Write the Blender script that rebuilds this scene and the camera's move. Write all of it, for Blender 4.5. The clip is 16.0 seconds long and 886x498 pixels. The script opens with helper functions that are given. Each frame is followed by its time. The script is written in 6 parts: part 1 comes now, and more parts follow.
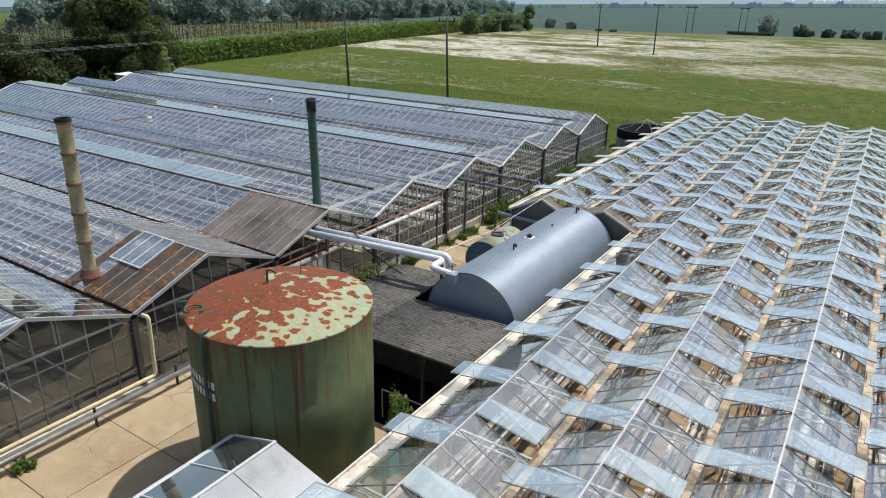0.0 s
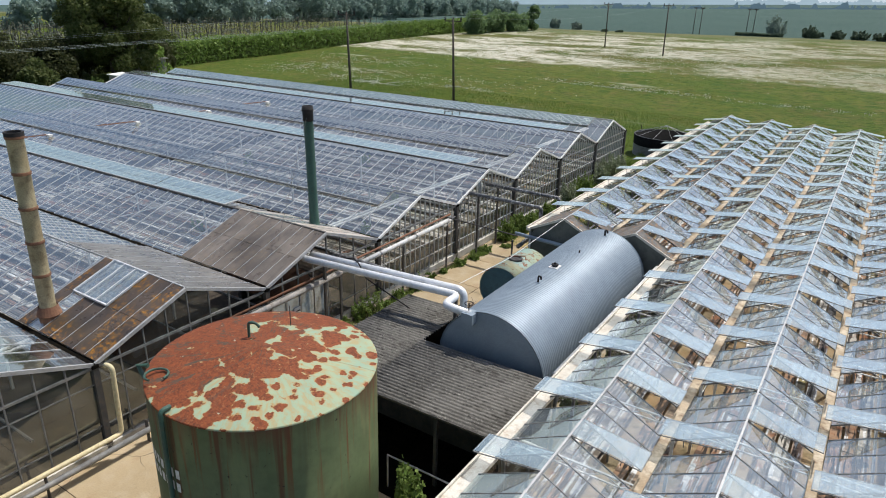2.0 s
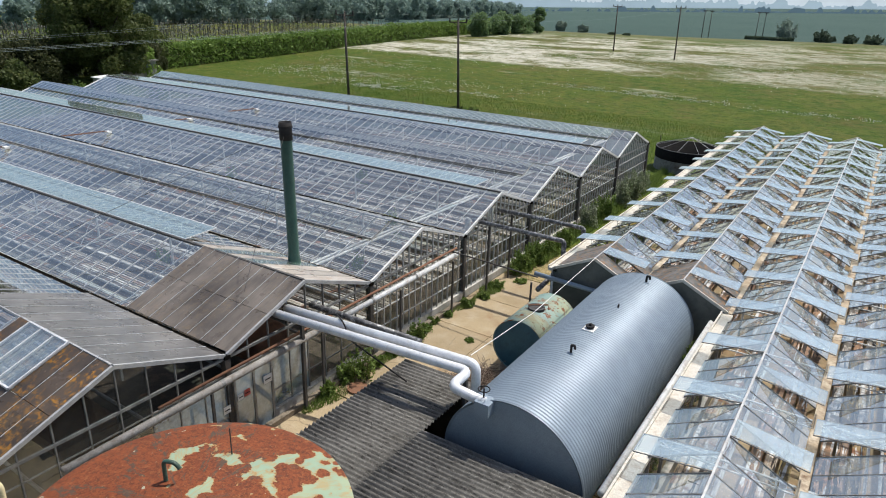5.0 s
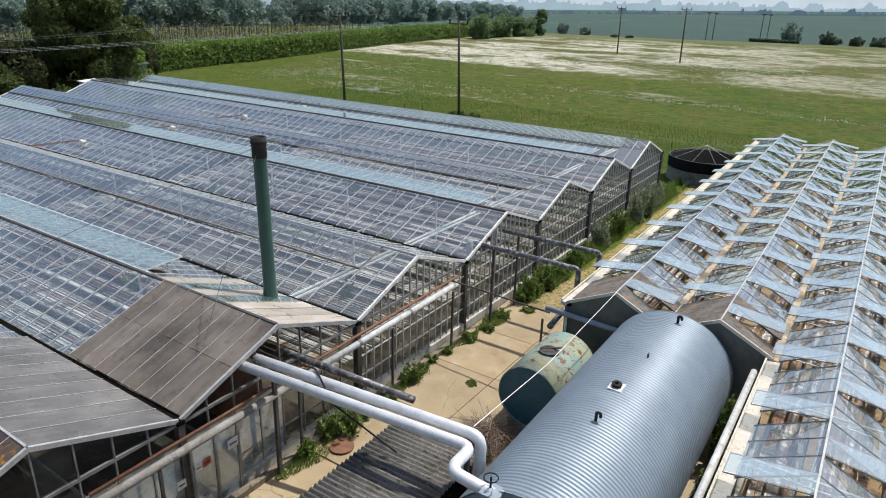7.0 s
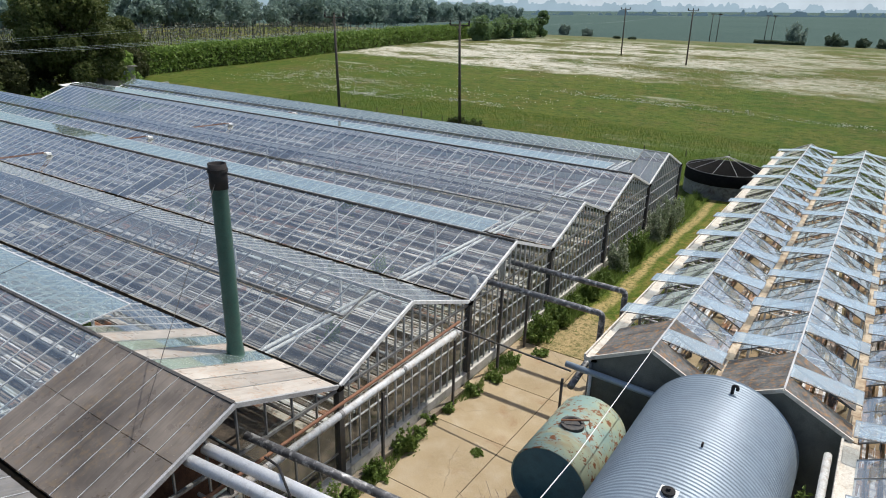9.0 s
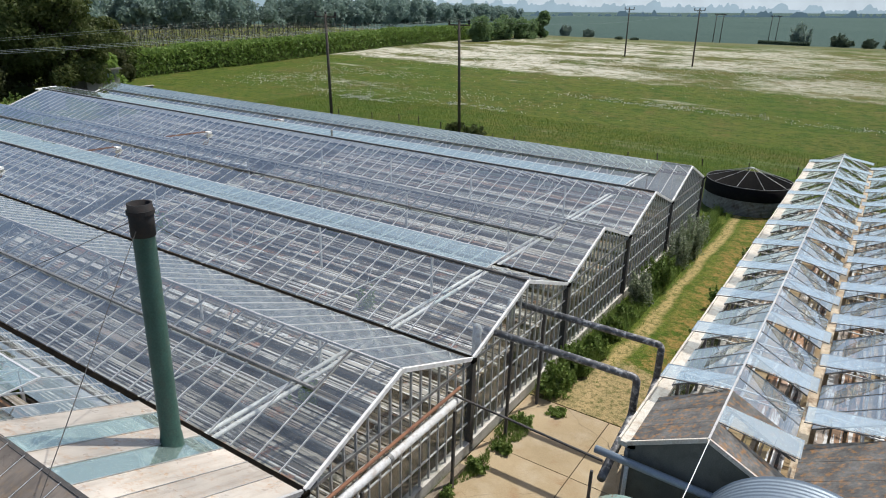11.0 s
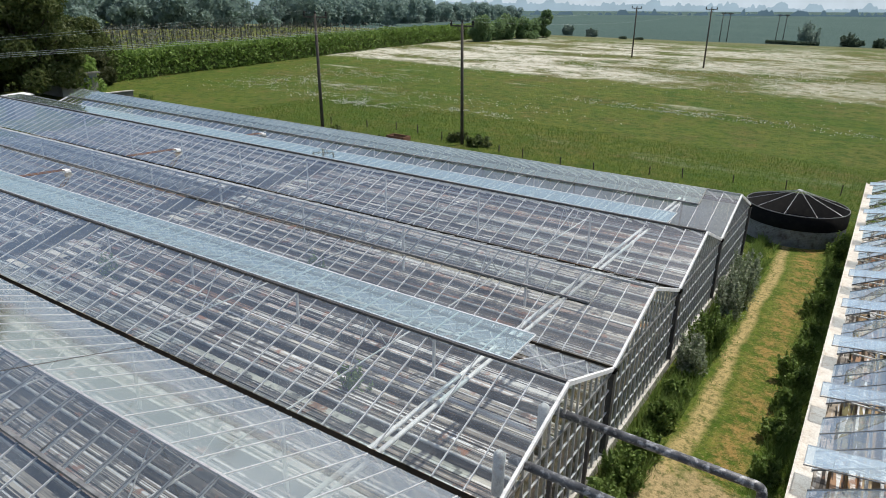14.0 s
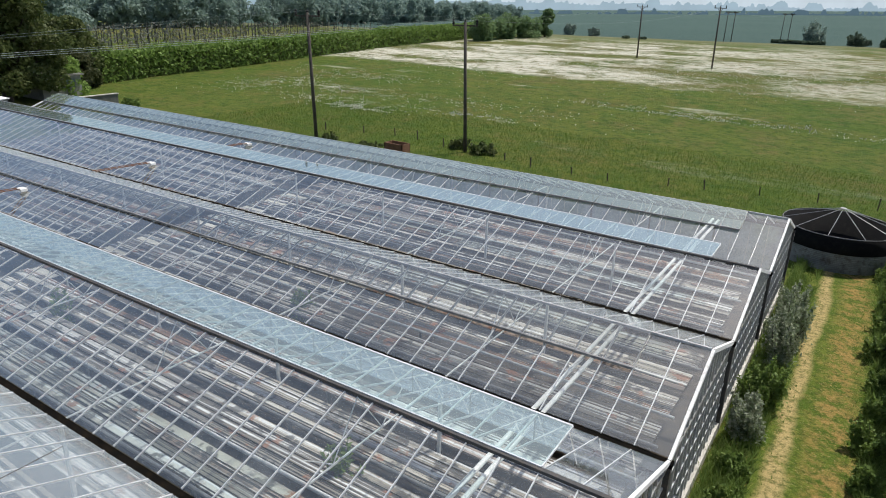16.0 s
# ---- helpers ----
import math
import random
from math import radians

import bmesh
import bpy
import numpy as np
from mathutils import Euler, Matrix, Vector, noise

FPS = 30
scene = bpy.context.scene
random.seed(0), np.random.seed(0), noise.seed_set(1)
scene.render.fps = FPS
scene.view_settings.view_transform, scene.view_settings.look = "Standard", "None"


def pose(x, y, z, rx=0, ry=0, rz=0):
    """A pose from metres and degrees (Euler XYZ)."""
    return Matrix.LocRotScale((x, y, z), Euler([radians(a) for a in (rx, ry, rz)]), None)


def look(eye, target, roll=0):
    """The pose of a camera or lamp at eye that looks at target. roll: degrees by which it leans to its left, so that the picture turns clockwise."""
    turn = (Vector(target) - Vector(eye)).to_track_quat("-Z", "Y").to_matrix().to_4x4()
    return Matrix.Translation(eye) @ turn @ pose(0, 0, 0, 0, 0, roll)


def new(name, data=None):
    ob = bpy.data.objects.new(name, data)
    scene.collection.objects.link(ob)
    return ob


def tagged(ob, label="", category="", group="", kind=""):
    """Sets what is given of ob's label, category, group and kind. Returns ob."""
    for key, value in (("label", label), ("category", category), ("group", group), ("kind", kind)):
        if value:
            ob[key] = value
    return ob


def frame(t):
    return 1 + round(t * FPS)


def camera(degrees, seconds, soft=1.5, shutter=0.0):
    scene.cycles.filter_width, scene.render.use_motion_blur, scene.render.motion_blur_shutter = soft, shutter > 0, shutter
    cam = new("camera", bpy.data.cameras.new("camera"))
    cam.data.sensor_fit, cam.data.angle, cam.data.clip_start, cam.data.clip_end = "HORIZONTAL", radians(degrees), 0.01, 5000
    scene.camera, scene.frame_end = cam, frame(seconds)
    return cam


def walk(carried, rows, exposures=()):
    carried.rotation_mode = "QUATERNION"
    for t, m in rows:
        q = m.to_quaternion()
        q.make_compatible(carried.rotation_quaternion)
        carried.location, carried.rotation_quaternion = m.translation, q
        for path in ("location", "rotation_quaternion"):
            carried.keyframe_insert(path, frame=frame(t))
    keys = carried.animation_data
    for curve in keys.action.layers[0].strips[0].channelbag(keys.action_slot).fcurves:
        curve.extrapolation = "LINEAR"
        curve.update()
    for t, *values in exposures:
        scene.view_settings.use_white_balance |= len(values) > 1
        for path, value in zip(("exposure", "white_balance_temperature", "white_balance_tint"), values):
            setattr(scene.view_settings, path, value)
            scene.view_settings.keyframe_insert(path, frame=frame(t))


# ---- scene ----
cam = camera(67.4, 16.0, 1.0)
METRES, EYE, TILT, LEAN, TURN = 29.9, 13.25, -1.8, -1.8, 33.4
ROWS = [
    (0.0, 0.0, 0.0, 0.0, -0.18, -19.4, 0.51),
    (0.5, -0.0034, 0.0283, -0.0008, -0.11, -19.41, 0.46),
    (1.0, -0.007, 0.0579, -0.0014, -0.05, -19.42, 0.41),
    (1.5, -0.011, 0.0882, -0.0018, -0.03, -19.41, 0.34),
    (2.0, -0.0145, 0.1184, -0.0021, 0.02, -19.41, 0.3),
    (2.5, -0.0182, 0.1489, -0.0025, 0.07, -19.39, 0.24),
    (3.0, -0.022, 0.1785, -0.0027, 0.12, -19.38, 0.17),
    (3.5, -0.0233, 0.2081, -0.0039, 0.17, -19.35, 0.11),
    (4.0, -0.0221, 0.2372, -0.0044, 0.23, -19.34, 0.04),
    (6.5, -0.017, 0.3735, -0.012, 0.34, -19.04, 0.07),
    (7.0, -0.0172, 0.4027, -0.0117, 0.34, -19.02, 0.06),
    (7.5, -0.0187, 0.4334, -0.0115, 0.35, -18.99, 0.09),
    (8.0, -0.0187, 0.466, -0.0118, 0.35, -18.97, 0.06),
    (8.5, -0.0185, 0.4988, -0.0122, 0.34, -18.94, 0.05),
    (9.0, -0.0183, 0.5312, -0.012, 0.32, -18.93, 0.05),
    (11.5, -0.0173, 0.7033, -0.0168, 0.25, -18.83, 0.13),
    (12.0, -0.0186, 0.7353, -0.0161, 0.24, -18.85, 0.13),
    (12.5, -0.0191, 0.7667, -0.0156, 0.24, -18.86, 0.16),
    (13.0, -0.0197, 0.7991, -0.0138, 0.23, -18.88, 0.17),
    (13.5, -0.0212, 0.8322, -0.0131, 0.2, -18.89, 0.2),
    (14.0, -0.0237, 0.8648, -0.0121, 0.18, -18.92, 0.16),
    (14.5, -0.0274, 0.898, -0.0119, 0.14, -18.92, 0.2),
    (15.0, -0.03, 0.9306, -0.0118, 0.12, -18.93, 0.21),
    (15.5, -0.0307, 0.9635, -0.0117, 0.1, -18.95, 0.2),
    (16.0, -0.0313, 0.9975, -0.0118, 0.1, -18.99, 0.17),
]
walk(cam, [(t, pose(0, 0, EYE, TILT, LEAN, TURN) @ pose(METRES * x, METRES * y, METRES * z, 90 + pitch, roll, yaw)) for t, x, y, z, yaw, pitch, roll in ROWS], [(0.0, 0.32), (16.0, 0.32)])

# ---------------------------------------------------------------- light
SUN_TO = Vector((0.20, 0.47, 1.0)).normalized()
world = bpy.data.worlds.new("sky")
scene.world = world
world.use_nodes = True
wn = world.node_tree
sky = wn.nodes.new("ShaderNodeTexSky")
sky.sky_type = 'NISHITA'
sky.sun_disc = False
sky.sun_elevation = math.asin(SUN_TO.z)
sky.sun_rotation = math.atan2(SUN_TO.x, SUN_TO.y)
sky.dust_density = 2.0
wn.links.new(sky.outputs[0], wn.nodes["Background"].inputs[0])
wn.nodes["Background"].inputs[1].default_value = 0.10
sun_data = bpy.data.lights.new("sun", 'SUN')
sun_data.energy = 3.6
sun_data.angle = radians(0.6)
sun_data.color = (1.0, 0.965, 0.91)
sun_ob = new("sun", sun_data)
sun_ob.matrix_world = look(SUN_TO * 60, (0, 0, 0))

# ---------------------------------------------------------------- material tools


class Nodes:
    """A small wrapper to write node trees in few lines."""

    def __init__(self, name):
        self.mat = bpy.data.materials.new(name)
        self.mat.use_nodes = True
        self.t = self.mat.node_tree
        self.t.nodes.clear()
        self.out = self.t.nodes.new("ShaderNodeOutputMaterial")
        self.pos = self.t.nodes.new("ShaderNodeNewGeometry").outputs["Position"]

    def add(self, kind, **inputs):
        n = self.t.nodes.new(kind)
        for k, v in inputs.items():
            self.put(n.inputs[k.replace("_", " ")], v)
        return n

    def put(self, socket, v):
        if isinstance(v, bpy.types.NodeSocket):
            self.t.links.new(v, socket)
        else:
            if isinstance(v, tuple) and len(v) == 3 and socket.type == 'RGBA':
                v = (*v, 1)
            socket.default_value = v

    def noise(self, scale, detail=4.0, rough=0.55, vec=None, stretch=None):
        vec = vec or self.pos
        if stretch:
            m = self.add("ShaderNodeMapping", Vector=vec, Scale=stretch)
            vec = m.outputs[0]
        n = self.add("ShaderNodeTexNoise", Vector=vec, Scale=scale, Detail=detail, Roughness=rough)
        return n.outputs["Fac"]

    def ramp(self, fac, *stops):
        n = self.add("ShaderNodeValToRGB", Fac=fac)
        e = n.color_ramp.elements
        while len(e) < len(stops):
            e.new(0.5)
        for el, (p, c) in zip(e, stops):
            el.position = p
            el.color = (c, c, c, 1) if isinstance(c, (int, float)) else (*c, 1)
        return n.outputs[0]

    def mix(self, fac, a, b, mode='MIX'):
        n = self.t.nodes.new("ShaderNodeMix")
        n.data_type = 'RGBA'
        n.blend_type = mode
        self.put(n.inputs[0], fac)
        self.put(n.inputs[6], a)
        self.put(n.inputs[7], b)
        return n.outputs[2]

    def math(self, op, a, b=0.5):
        n = self.t.nodes.new("ShaderNodeMath")
        n.operation = op
        n.use_clamp = True
        self.put(n.inputs[0], a)
        self.put(n.inputs[1], b)
        return n.outputs[0]

    def random(self):
        return self.t.nodes.new("ShaderNodeObjectInfo").outputs["Random"]

    def island(self):
        return self.t.nodes.new("ShaderNodeNewGeometry").outputs["Random Per Island"]

    def bump(self, height, strength=0.3, dist=0.02):
        return self.add("ShaderNodeBump", Height=height, Strength=strength, Distance=dist).outputs[0]

    def surface(self, color, rough=0.7, metal=0.0, normal=None, spec=0.4):
        b = self.add("ShaderNodeBsdfPrincipled", Roughness=rough, Metallic=metal)
        self.put(b.inputs["Base Color"], color)
        self.put(b.inputs["Specular IOR Level"], spec)
        if normal:
            self.put(b.inputs["Normal"], normal)
        self.t.links.new(b.outputs[0], self.out.inputs[0])
        return self.mat


def worn(name, a, b, dirt, scale=1.5, rough=0.7, metal=0.0, fine=40.0, amount=0.5, bump=0.25, vary=0.0, spec=0.4):
    """Two shades of one surface, with dirt patches and fine grain."""
    n = Nodes(name)
    c = n.mix(n.ramp(n.noise(scale), (0.35, 0.0), (0.65, 1.0)), a, b)
    c = n.mix(n.math('MULTIPLY', n.ramp(n.noise(scale * 3.1, 6), (0.5, 0.0), (0.72, 1.0)), amount), c, dirt)
    g = n.noise(fine, 3)
    c = n.mix(0.35, c, n.ramp(g, (0.3, 0.25), (0.7, 0.85)), 'OVERLAY')
    if vary:
        c = n.mix(vary, c, n.ramp(n.random(), (0.0, 0.15), (1.0, 0.95)), 'OVERLAY')
    return n.surface(c, rough, metal, n.bump(g, bump, 0.01), spec)


def glass(name, tint, dirt, film, vary=0.1, scale=0.6, rough=0.03, streaky=0.5, mirror=0.09, shine_tint=(0.94, 0.985, 0.97), edge=0.88):
    """Thin glazing: light goes straight through, the sky shows in it, and a film of dirt scatters some of it."""
    n = Nodes(name)
    clear = n.add("ShaderNodeBsdfTransparent", Color=tint).outputs[0]
    dust = n.add("ShaderNodeBsdfDiffuse", Color=dirt).outputs[0]
    amount = n.ramp(n.noise(scale, 6, 0.6), (0.35, film * (1 - 1.1 * streaky)), (0.7, film * (1 + 1.4 * streaky)))
    streak = n.ramp(n.noise(9.0, 4, 0.6), (0.4, 0.0), (0.75, film * streaky))
    amount = n.math('ADD', amount, streak)
    amount = n.math('ADD', amount, n.ramp(n.random(), (0.0, 0.0), (0.7, vary * 0.3), (1.0, vary)))
    s = n.t.nodes.new("ShaderNodeMixShader")
    n.put(s.inputs[0], amount)
    n.put(s.inputs[1], clear)
    n.put(s.inputs[2], dust)
    shine = n.add("ShaderNodeBsdfGlossy", Color=shine_tint, Roughness=rough).outputs[0]
    face = n.add("ShaderNodeLayerWeight", Blend=0.5).outputs["Facing"]
    fres = n.math('ADD', n.math('MULTIPLY', n.math('POWER', face, 2.0), edge), mirror)
    s2 = n.t.nodes.new("ShaderNodeMixShader")
    n.put(s2.inputs[0], fres)
    n.put(s2.inputs[1], s.outputs[0])
    n.put(s2.inputs[2], shine)
    n.t.links.new(s2.outputs[0], n.out.inputs[0])
    return n.mat


# ---------------------------------------------------------------- materials
M_GLASS = glass("roof_glass", (0.94, 0.97, 0.97), (0.64, 0.70, 0.70), 0.055, 0.05, mirror=0.085, shine_tint=(0.98, 0.985, 0.955), edge=0.98)
# dirt film made heavier to paint the sunlit grey of slopes at grazing view
M_GLASS_N = glass("dirty_grazing_roof_glass", (0.80, 0.82, 0.80), (0.48, 0.48, 0.44), 0.28, 0.08, 0.25, 0.1, 0.3, 0.10)
M_GLASS_V = glass("venlo_glass", (0.95, 0.97, 0.96), (0.60, 0.66, 0.68), 0.12, 0.10, mirror=0.10)
M_VENT = glass("vent_glass", (0.80, 0.93, 0.92), (0.58, 0.70, 0.67), 0.20, 0.06, 0.12, streaky=0.2, mirror=0.10, shine_tint=(1.0, 1.0, 0.91))
M_VENT_V = glass("vent_flap_glass", (0.88, 0.95, 0.98), (0.54, 0.68, 0.71), 0.34, 0.10, 0.3, streaky=0.3, mirror=0.15, shine_tint=(1.0, 1.0, 0.94))
M_FROST = glass("whitened_glass", (0.50, 0.58, 0.62), (0.31, 0.38, 0.43), 0.5, 0.2)
# dark tint stands in for the unlit interior behind these gables
M_GLASS_DIM = glass("shade_tinted_gable_glass", (0.50, 0.52, 0.52), (0.20, 0.21, 0.20), 0.10, 0.10)
# bluish film stands in for sky reflected on the last bay
M_GLASS_SIDE = glass("sky_tinted_side_glass", (0.55, 0.62, 0.70), (0.55, 0.63, 0.72), 0.5, 0.2, streaky=0.4)
M_GLASS_END = glass("gable_glass", (0.90, 0.92, 0.90), (0.40, 0.39, 0.34), 0.05, 0.08, mirror=0.04, edge=0.20)
M_ALU = worn("aluminium_bar", (0.66, 0.67, 0.68), (0.55, 0.56, 0.57), (0.40, 0.40, 0.38), 2.0, 0.42, 0.25)
M_WHITE = worn("white_painted_bar", (0.80, 0.80, 0.77), (0.70, 0.69, 0.66), (0.35, 0.32, 0.26), 2.0, 0.6)
M_DARK = worn("dark_steel", (0.040, 0.040, 0.040), (0.07, 0.066, 0.062), (0.13, 0.09, 0.06), 3.0, 0.65)
M_BARV = worn("weathered_bar", (0.16, 0.16, 0.16), (0.25, 0.25, 0.24), (0.10, 0.09, 0.08), 3.0, 0.5, 0.3)
M_GREYBAR = worn("dull_grey_bar", (0.40, 0.40, 0.40), (0.48, 0.48, 0.47), (0.22, 0.21, 0.20), 2.0, 0.5, 0.3)
# dirt over near black; the deep channel's shade is put into the colour
M_DIRT_SHADE = worn("dirt_and_shade_black", (0.005, 0.005, 0.0045), (0.009, 0.008, 0.007), (0.022, 0.016, 0.009), 2.0, 1.0, spec=0.0)
M_VGUTTER = worn("grimy_valley_gutter", (0.52, 0.45, 0.34), (0.34, 0.26, 0.17), (0.14, 0.08, 0.045), 1.4, 0.9, 0, 18, 0.95)
M_TIMBER = worn("painted_timber", (0.60, 0.57, 0.50), (0.50, 0.46, 0.39), (0.32, 0.23, 0.15), 2.4, 0.8, 0, 30, 0.6)


def concrete_material():
    n = Nodes("concrete")
    c = n.mix(n.ramp(n.noise(0.5, 5), (0.35, 0.0), (0.65, 1.0)), (0.37, 0.290, 0.180), (0.30, 0.232, 0.138))
    c = n.mix(n.ramp(n.noise(1.3, 7, 0.65), (0.48, 0.0), (0.70, 0.6)), c, (0.42, 0.355, 0.26))
    c = n.mix(n.ramp(n.noise(0.8, 6, 0.7), (0.55, 0.0), (0.68, 0.75)), c, (0.26, 0.165, 0.09))
    c = n.mix(n.ramp(n.noise(4.5, 6, 0.7), (0.60, 0.0), (0.72, 0.5)), c, (0.17, 0.125, 0.08))
    warp = n.add("ShaderNodeTexNoise", Vector=n.pos, Scale=1.2, Detail=5.0)
    v = n.mix(0.55, n.pos, warp.outputs["Color"], 'ADD')
    vor = n.t.nodes.new("ShaderNodeTexVoronoi")
    vor.feature = 'DISTANCE_TO_EDGE'
    n.put(vor.inputs["Vector"], v)
    vor.inputs["Scale"].default_value = 0.28
    crack = n.ramp(vor.outputs["Distance"], (0.0, 1.0), (0.006, 0.0))
    crack = n.math('MULTIPLY', crack, n.ramp(n.noise(0.45, 3), (0.45, 0.0), (0.6, 0.9)))
    c = n.mix(crack, c, (0.07, 0.055, 0.04))
    c = n.mix(0.15, c, n.ramp(n.random(), (0, 0.25), (1, 0.8)), 'OVERLAY')
    g = n.noise(28, 4)
    c = n.mix(0.35, c, n.ramp(g, (0.3, 0.25), (0.7, 0.8)), 'OVERLAY')
    return n.surface(c, 0.9, 0, n.bump(g, 0.35, 0.01), 0.3)


M_CONC = concrete_material()
M_PLINTH = worn("plinth_concrete", (0.40, 0.38, 0.33), (0.54, 0.51, 0.46), (0.14, 0.13, 0.10), 1.4, 0.9)
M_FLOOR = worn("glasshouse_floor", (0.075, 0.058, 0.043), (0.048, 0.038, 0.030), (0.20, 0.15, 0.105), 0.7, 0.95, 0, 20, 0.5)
M_FLOOR_V = worn("venlo_floor", (0.36, 0.24, 0.13), (0.42, 0.33, 0.21), (0.16, 0.13, 0.05), 0.8, 0.95, 0, 20, 0.6)
M_PATH = worn("inner_path", (0.74, 0.69, 0.60), (0.64, 0.59, 0.50), (0.28, 0.24, 0.18), 0.9, 0.9)
M_SILVER = worn("silver_pipe_lagging", (0.80, 0.81, 0.82), (0.68, 0.69, 0.70), (0.40, 0.38, 0.35), 1.6, 0.45, 0.25, 30, 0.4)
M_PIPE_W = worn("white_pipe", (0.60, 0.61, 0.60), (0.47, 0.48, 0.47), (0.26, 0.18, 0.12), 2.0, 0.55, 0, 30, 0.6)
M_PIPE_C = worn("cream_pipe", (0.66, 0.56, 0.33), (0.58, 0.50, 0.31), (0.30, 0.20, 0.10), 2.0, 0.6, 0, 30, 0.5)
M_RUST = worn("rusty_pipe", (0.16, 0.075, 0.045), (0.22, 0.11, 0.06), (0.08, 0.05, 0.04), 3.0, 0.85)
M_PIPE_K = worn("weathered_dark_pipe", (0.06, 0.06, 0.062), (0.16, 0.16, 0.16), (0.55, 0.55, 0.54), 2.6, 0.5, 0.2, 40, 0.95)

# ---------------------------------------------------------------- mesh tools


class Mesh:
    def __init__(self):
        self.v, self.f = [], []

    def poly(self, *pts):
        b = len(self.v)
        self.v += [tuple(p) for p in pts]
        self.f.append(tuple(range(b, b + len(pts))))
        return self

    def hexa(self, a, b):
        """A solid between two quads a and b with the same turn."""
        k = len(self.v)
        self.v += [tuple(p) for p in a] + [tuple(p) for p in b]
        self.f += [(k + 3, k + 2, k + 1, k), (k + 4, k + 5, k + 6, k + 7)]
        for i in range(4):
            j = (i + 1) % 4
            self.f.append((k + i, k + j, k + 4 + j, k + 4 + i))
        return self

    def box(self, x0, y0, z0, x1, y1, z1):
        return self.hexa([(x0, y0, z0), (x1, y0, z0), (x1, y1, z0), (x0, y1, z0)],
                         [(x0, y0, z1), (x1, y0, z1), (x1, y1, z1), (x0, y1, z1)])

    def beam(self, p, q, w, h, up=(0, 0, 1)):
        """A bar from p to q, w wide and h deep."""
        p, q = Vector(p), Vector(q)
        d = (q - p).normalized()
        s = d.cross(Vector(up))
        if s.length < 1e-4:
            s = d.cross(Vector((1, 0, 0)))
        s = s.normalized() * w / 2
        u = s.normalized().cross(d) * h / 2
        ring = lambda c: [c - s - u, c + s - u, c + s + u, c - s + u]
        return self.hexa(ring(p), ring(q))

    def tube(self, path, r, n=12, caps=True):
        """A pipe along the points of path."""
        path = [Vector(p) for p in path]
        rings = []
        up = Vector((0, 0, 1))
        for i, p in enumerate(path):
            d = (path[min(i + 1, len(path) - 1)] - path[max(i - 1, 0)]).normalized()
            s = d.cross(up)
            if s.length < 1e-3:
                s = d.cross(Vector((1, 0, 0)))
            s.normalize()
            u = s.cross(d)
            k = len(self.v)
            rr = r[i] if isinstance(r, (list, tuple)) else r
            self.v += [tuple(p + (s * math.cos(a) + u * math.sin(a)) * rr) for a in (2 * math.pi * j / n for j in range(n))]
            rings.append(k)
            up = u
        for a, b in zip(rings, rings[1:]):
            for j in range(n):
                m = (j + 1) % n
                self.f.append((a + j, a + m, b + m, b + j))
        if caps:
            self.f.append(tuple(rings[0] + j for j in reversed(range(n))))
            self.f.append(tuple(rings[-1] + j for j in range(n)))
        return self

    def lathe(self, prof, n=48, at=(0, 0, 0), axis="z"):
        """A turned body from (radius, height) pairs."""
        k = len(self.v)
        for r, h in prof:
            for j in range(n):
                a = 2 * math.pi * j / n
                c, s = r * math.cos(a), r * math.sin(a)
                p = (c, s, h) if axis == "z" else (c, h, s)
                self.v.append((p[0] + at[0], p[1] + at[1], p[2] + at[2]))
        for i in range(len(prof) - 1):
            for j in range(n):
                m = (j + 1) % n
                q = (k + i * n + j, k + i * n + m, k + (i + 1) * n + m, k + (i + 1) * n + j)
                self.f.append(q if axis == "z" else q[::-1])
        return self

    def data(self, name, mat, offset=(0, 0, 0), smooth=False):
        me = bpy.data.meshes.new(name)
        o = offset
        me.from_pydata([(x - o[0], y - o[1], z - o[2]) for x, y, z in self.v], [], self.f)
        if mat:
            me.materials.append(mat)
        if smooth:
            me.polygons.foreach_set("use_smooth", [True] * len(me.polygons))
            me.update()
        return me


def origin(ob):
    p = Vector((0, 0, 0))
    while ob:
        p += ob.location
        ob = ob.parent
    return p


def thing(name, at, label, category, group="", kind=""):
    ob = new(name)
    ob.location = at
    ob.empty_display_size = 0.3
    return tagged(ob, label, category, group, kind)


def part(name, mb, mat, parent, label="", smooth=False):
    """One mesh part, its points given in world metres."""
    ob = new(name, mb.data(name, mat, origin(parent), smooth))
    ob.parent = parent
    if label:
        ob["label"] = label
    return ob


def piece(name, data, parent, at, turn=None):
    """One more object on shared mesh data, its base at the world point given."""
    ob = new(name, data)
    ob.parent = parent
    ob.location = Vector(at) - origin(parent)
    if turn:
        ob.rotation_euler = turn
    return ob


def single(name, mb, mat, label, category, group="", kind="", smooth=False, at=(0, 0, 0)):
    ob = new(name, mb.data(name, mat, at, smooth))
    ob.location = at
    return tagged(ob, label, category, group, kind)


def bend(points, r=0.3, n=5):
    """The path through points with its corners rounded."""
    pts = [Vector(p) for p in points]
    out = [pts[0]]
    for a, b, c in zip(pts, pts[1:], pts[2:]):
        u, w = (a - b).normalized() * r, (c - b).normalized() * r
        for i in range(n + 1):
            t = i / n
            out.append(b + u * (1 - t) ** 2 + w * t ** 2)
    return out + [pts[-1]]


def smooth01(a, b, x):
    t = min(1.0, max(0.0, (x - a) / (b - a)))
    return t * t * (3 - 2 * t)


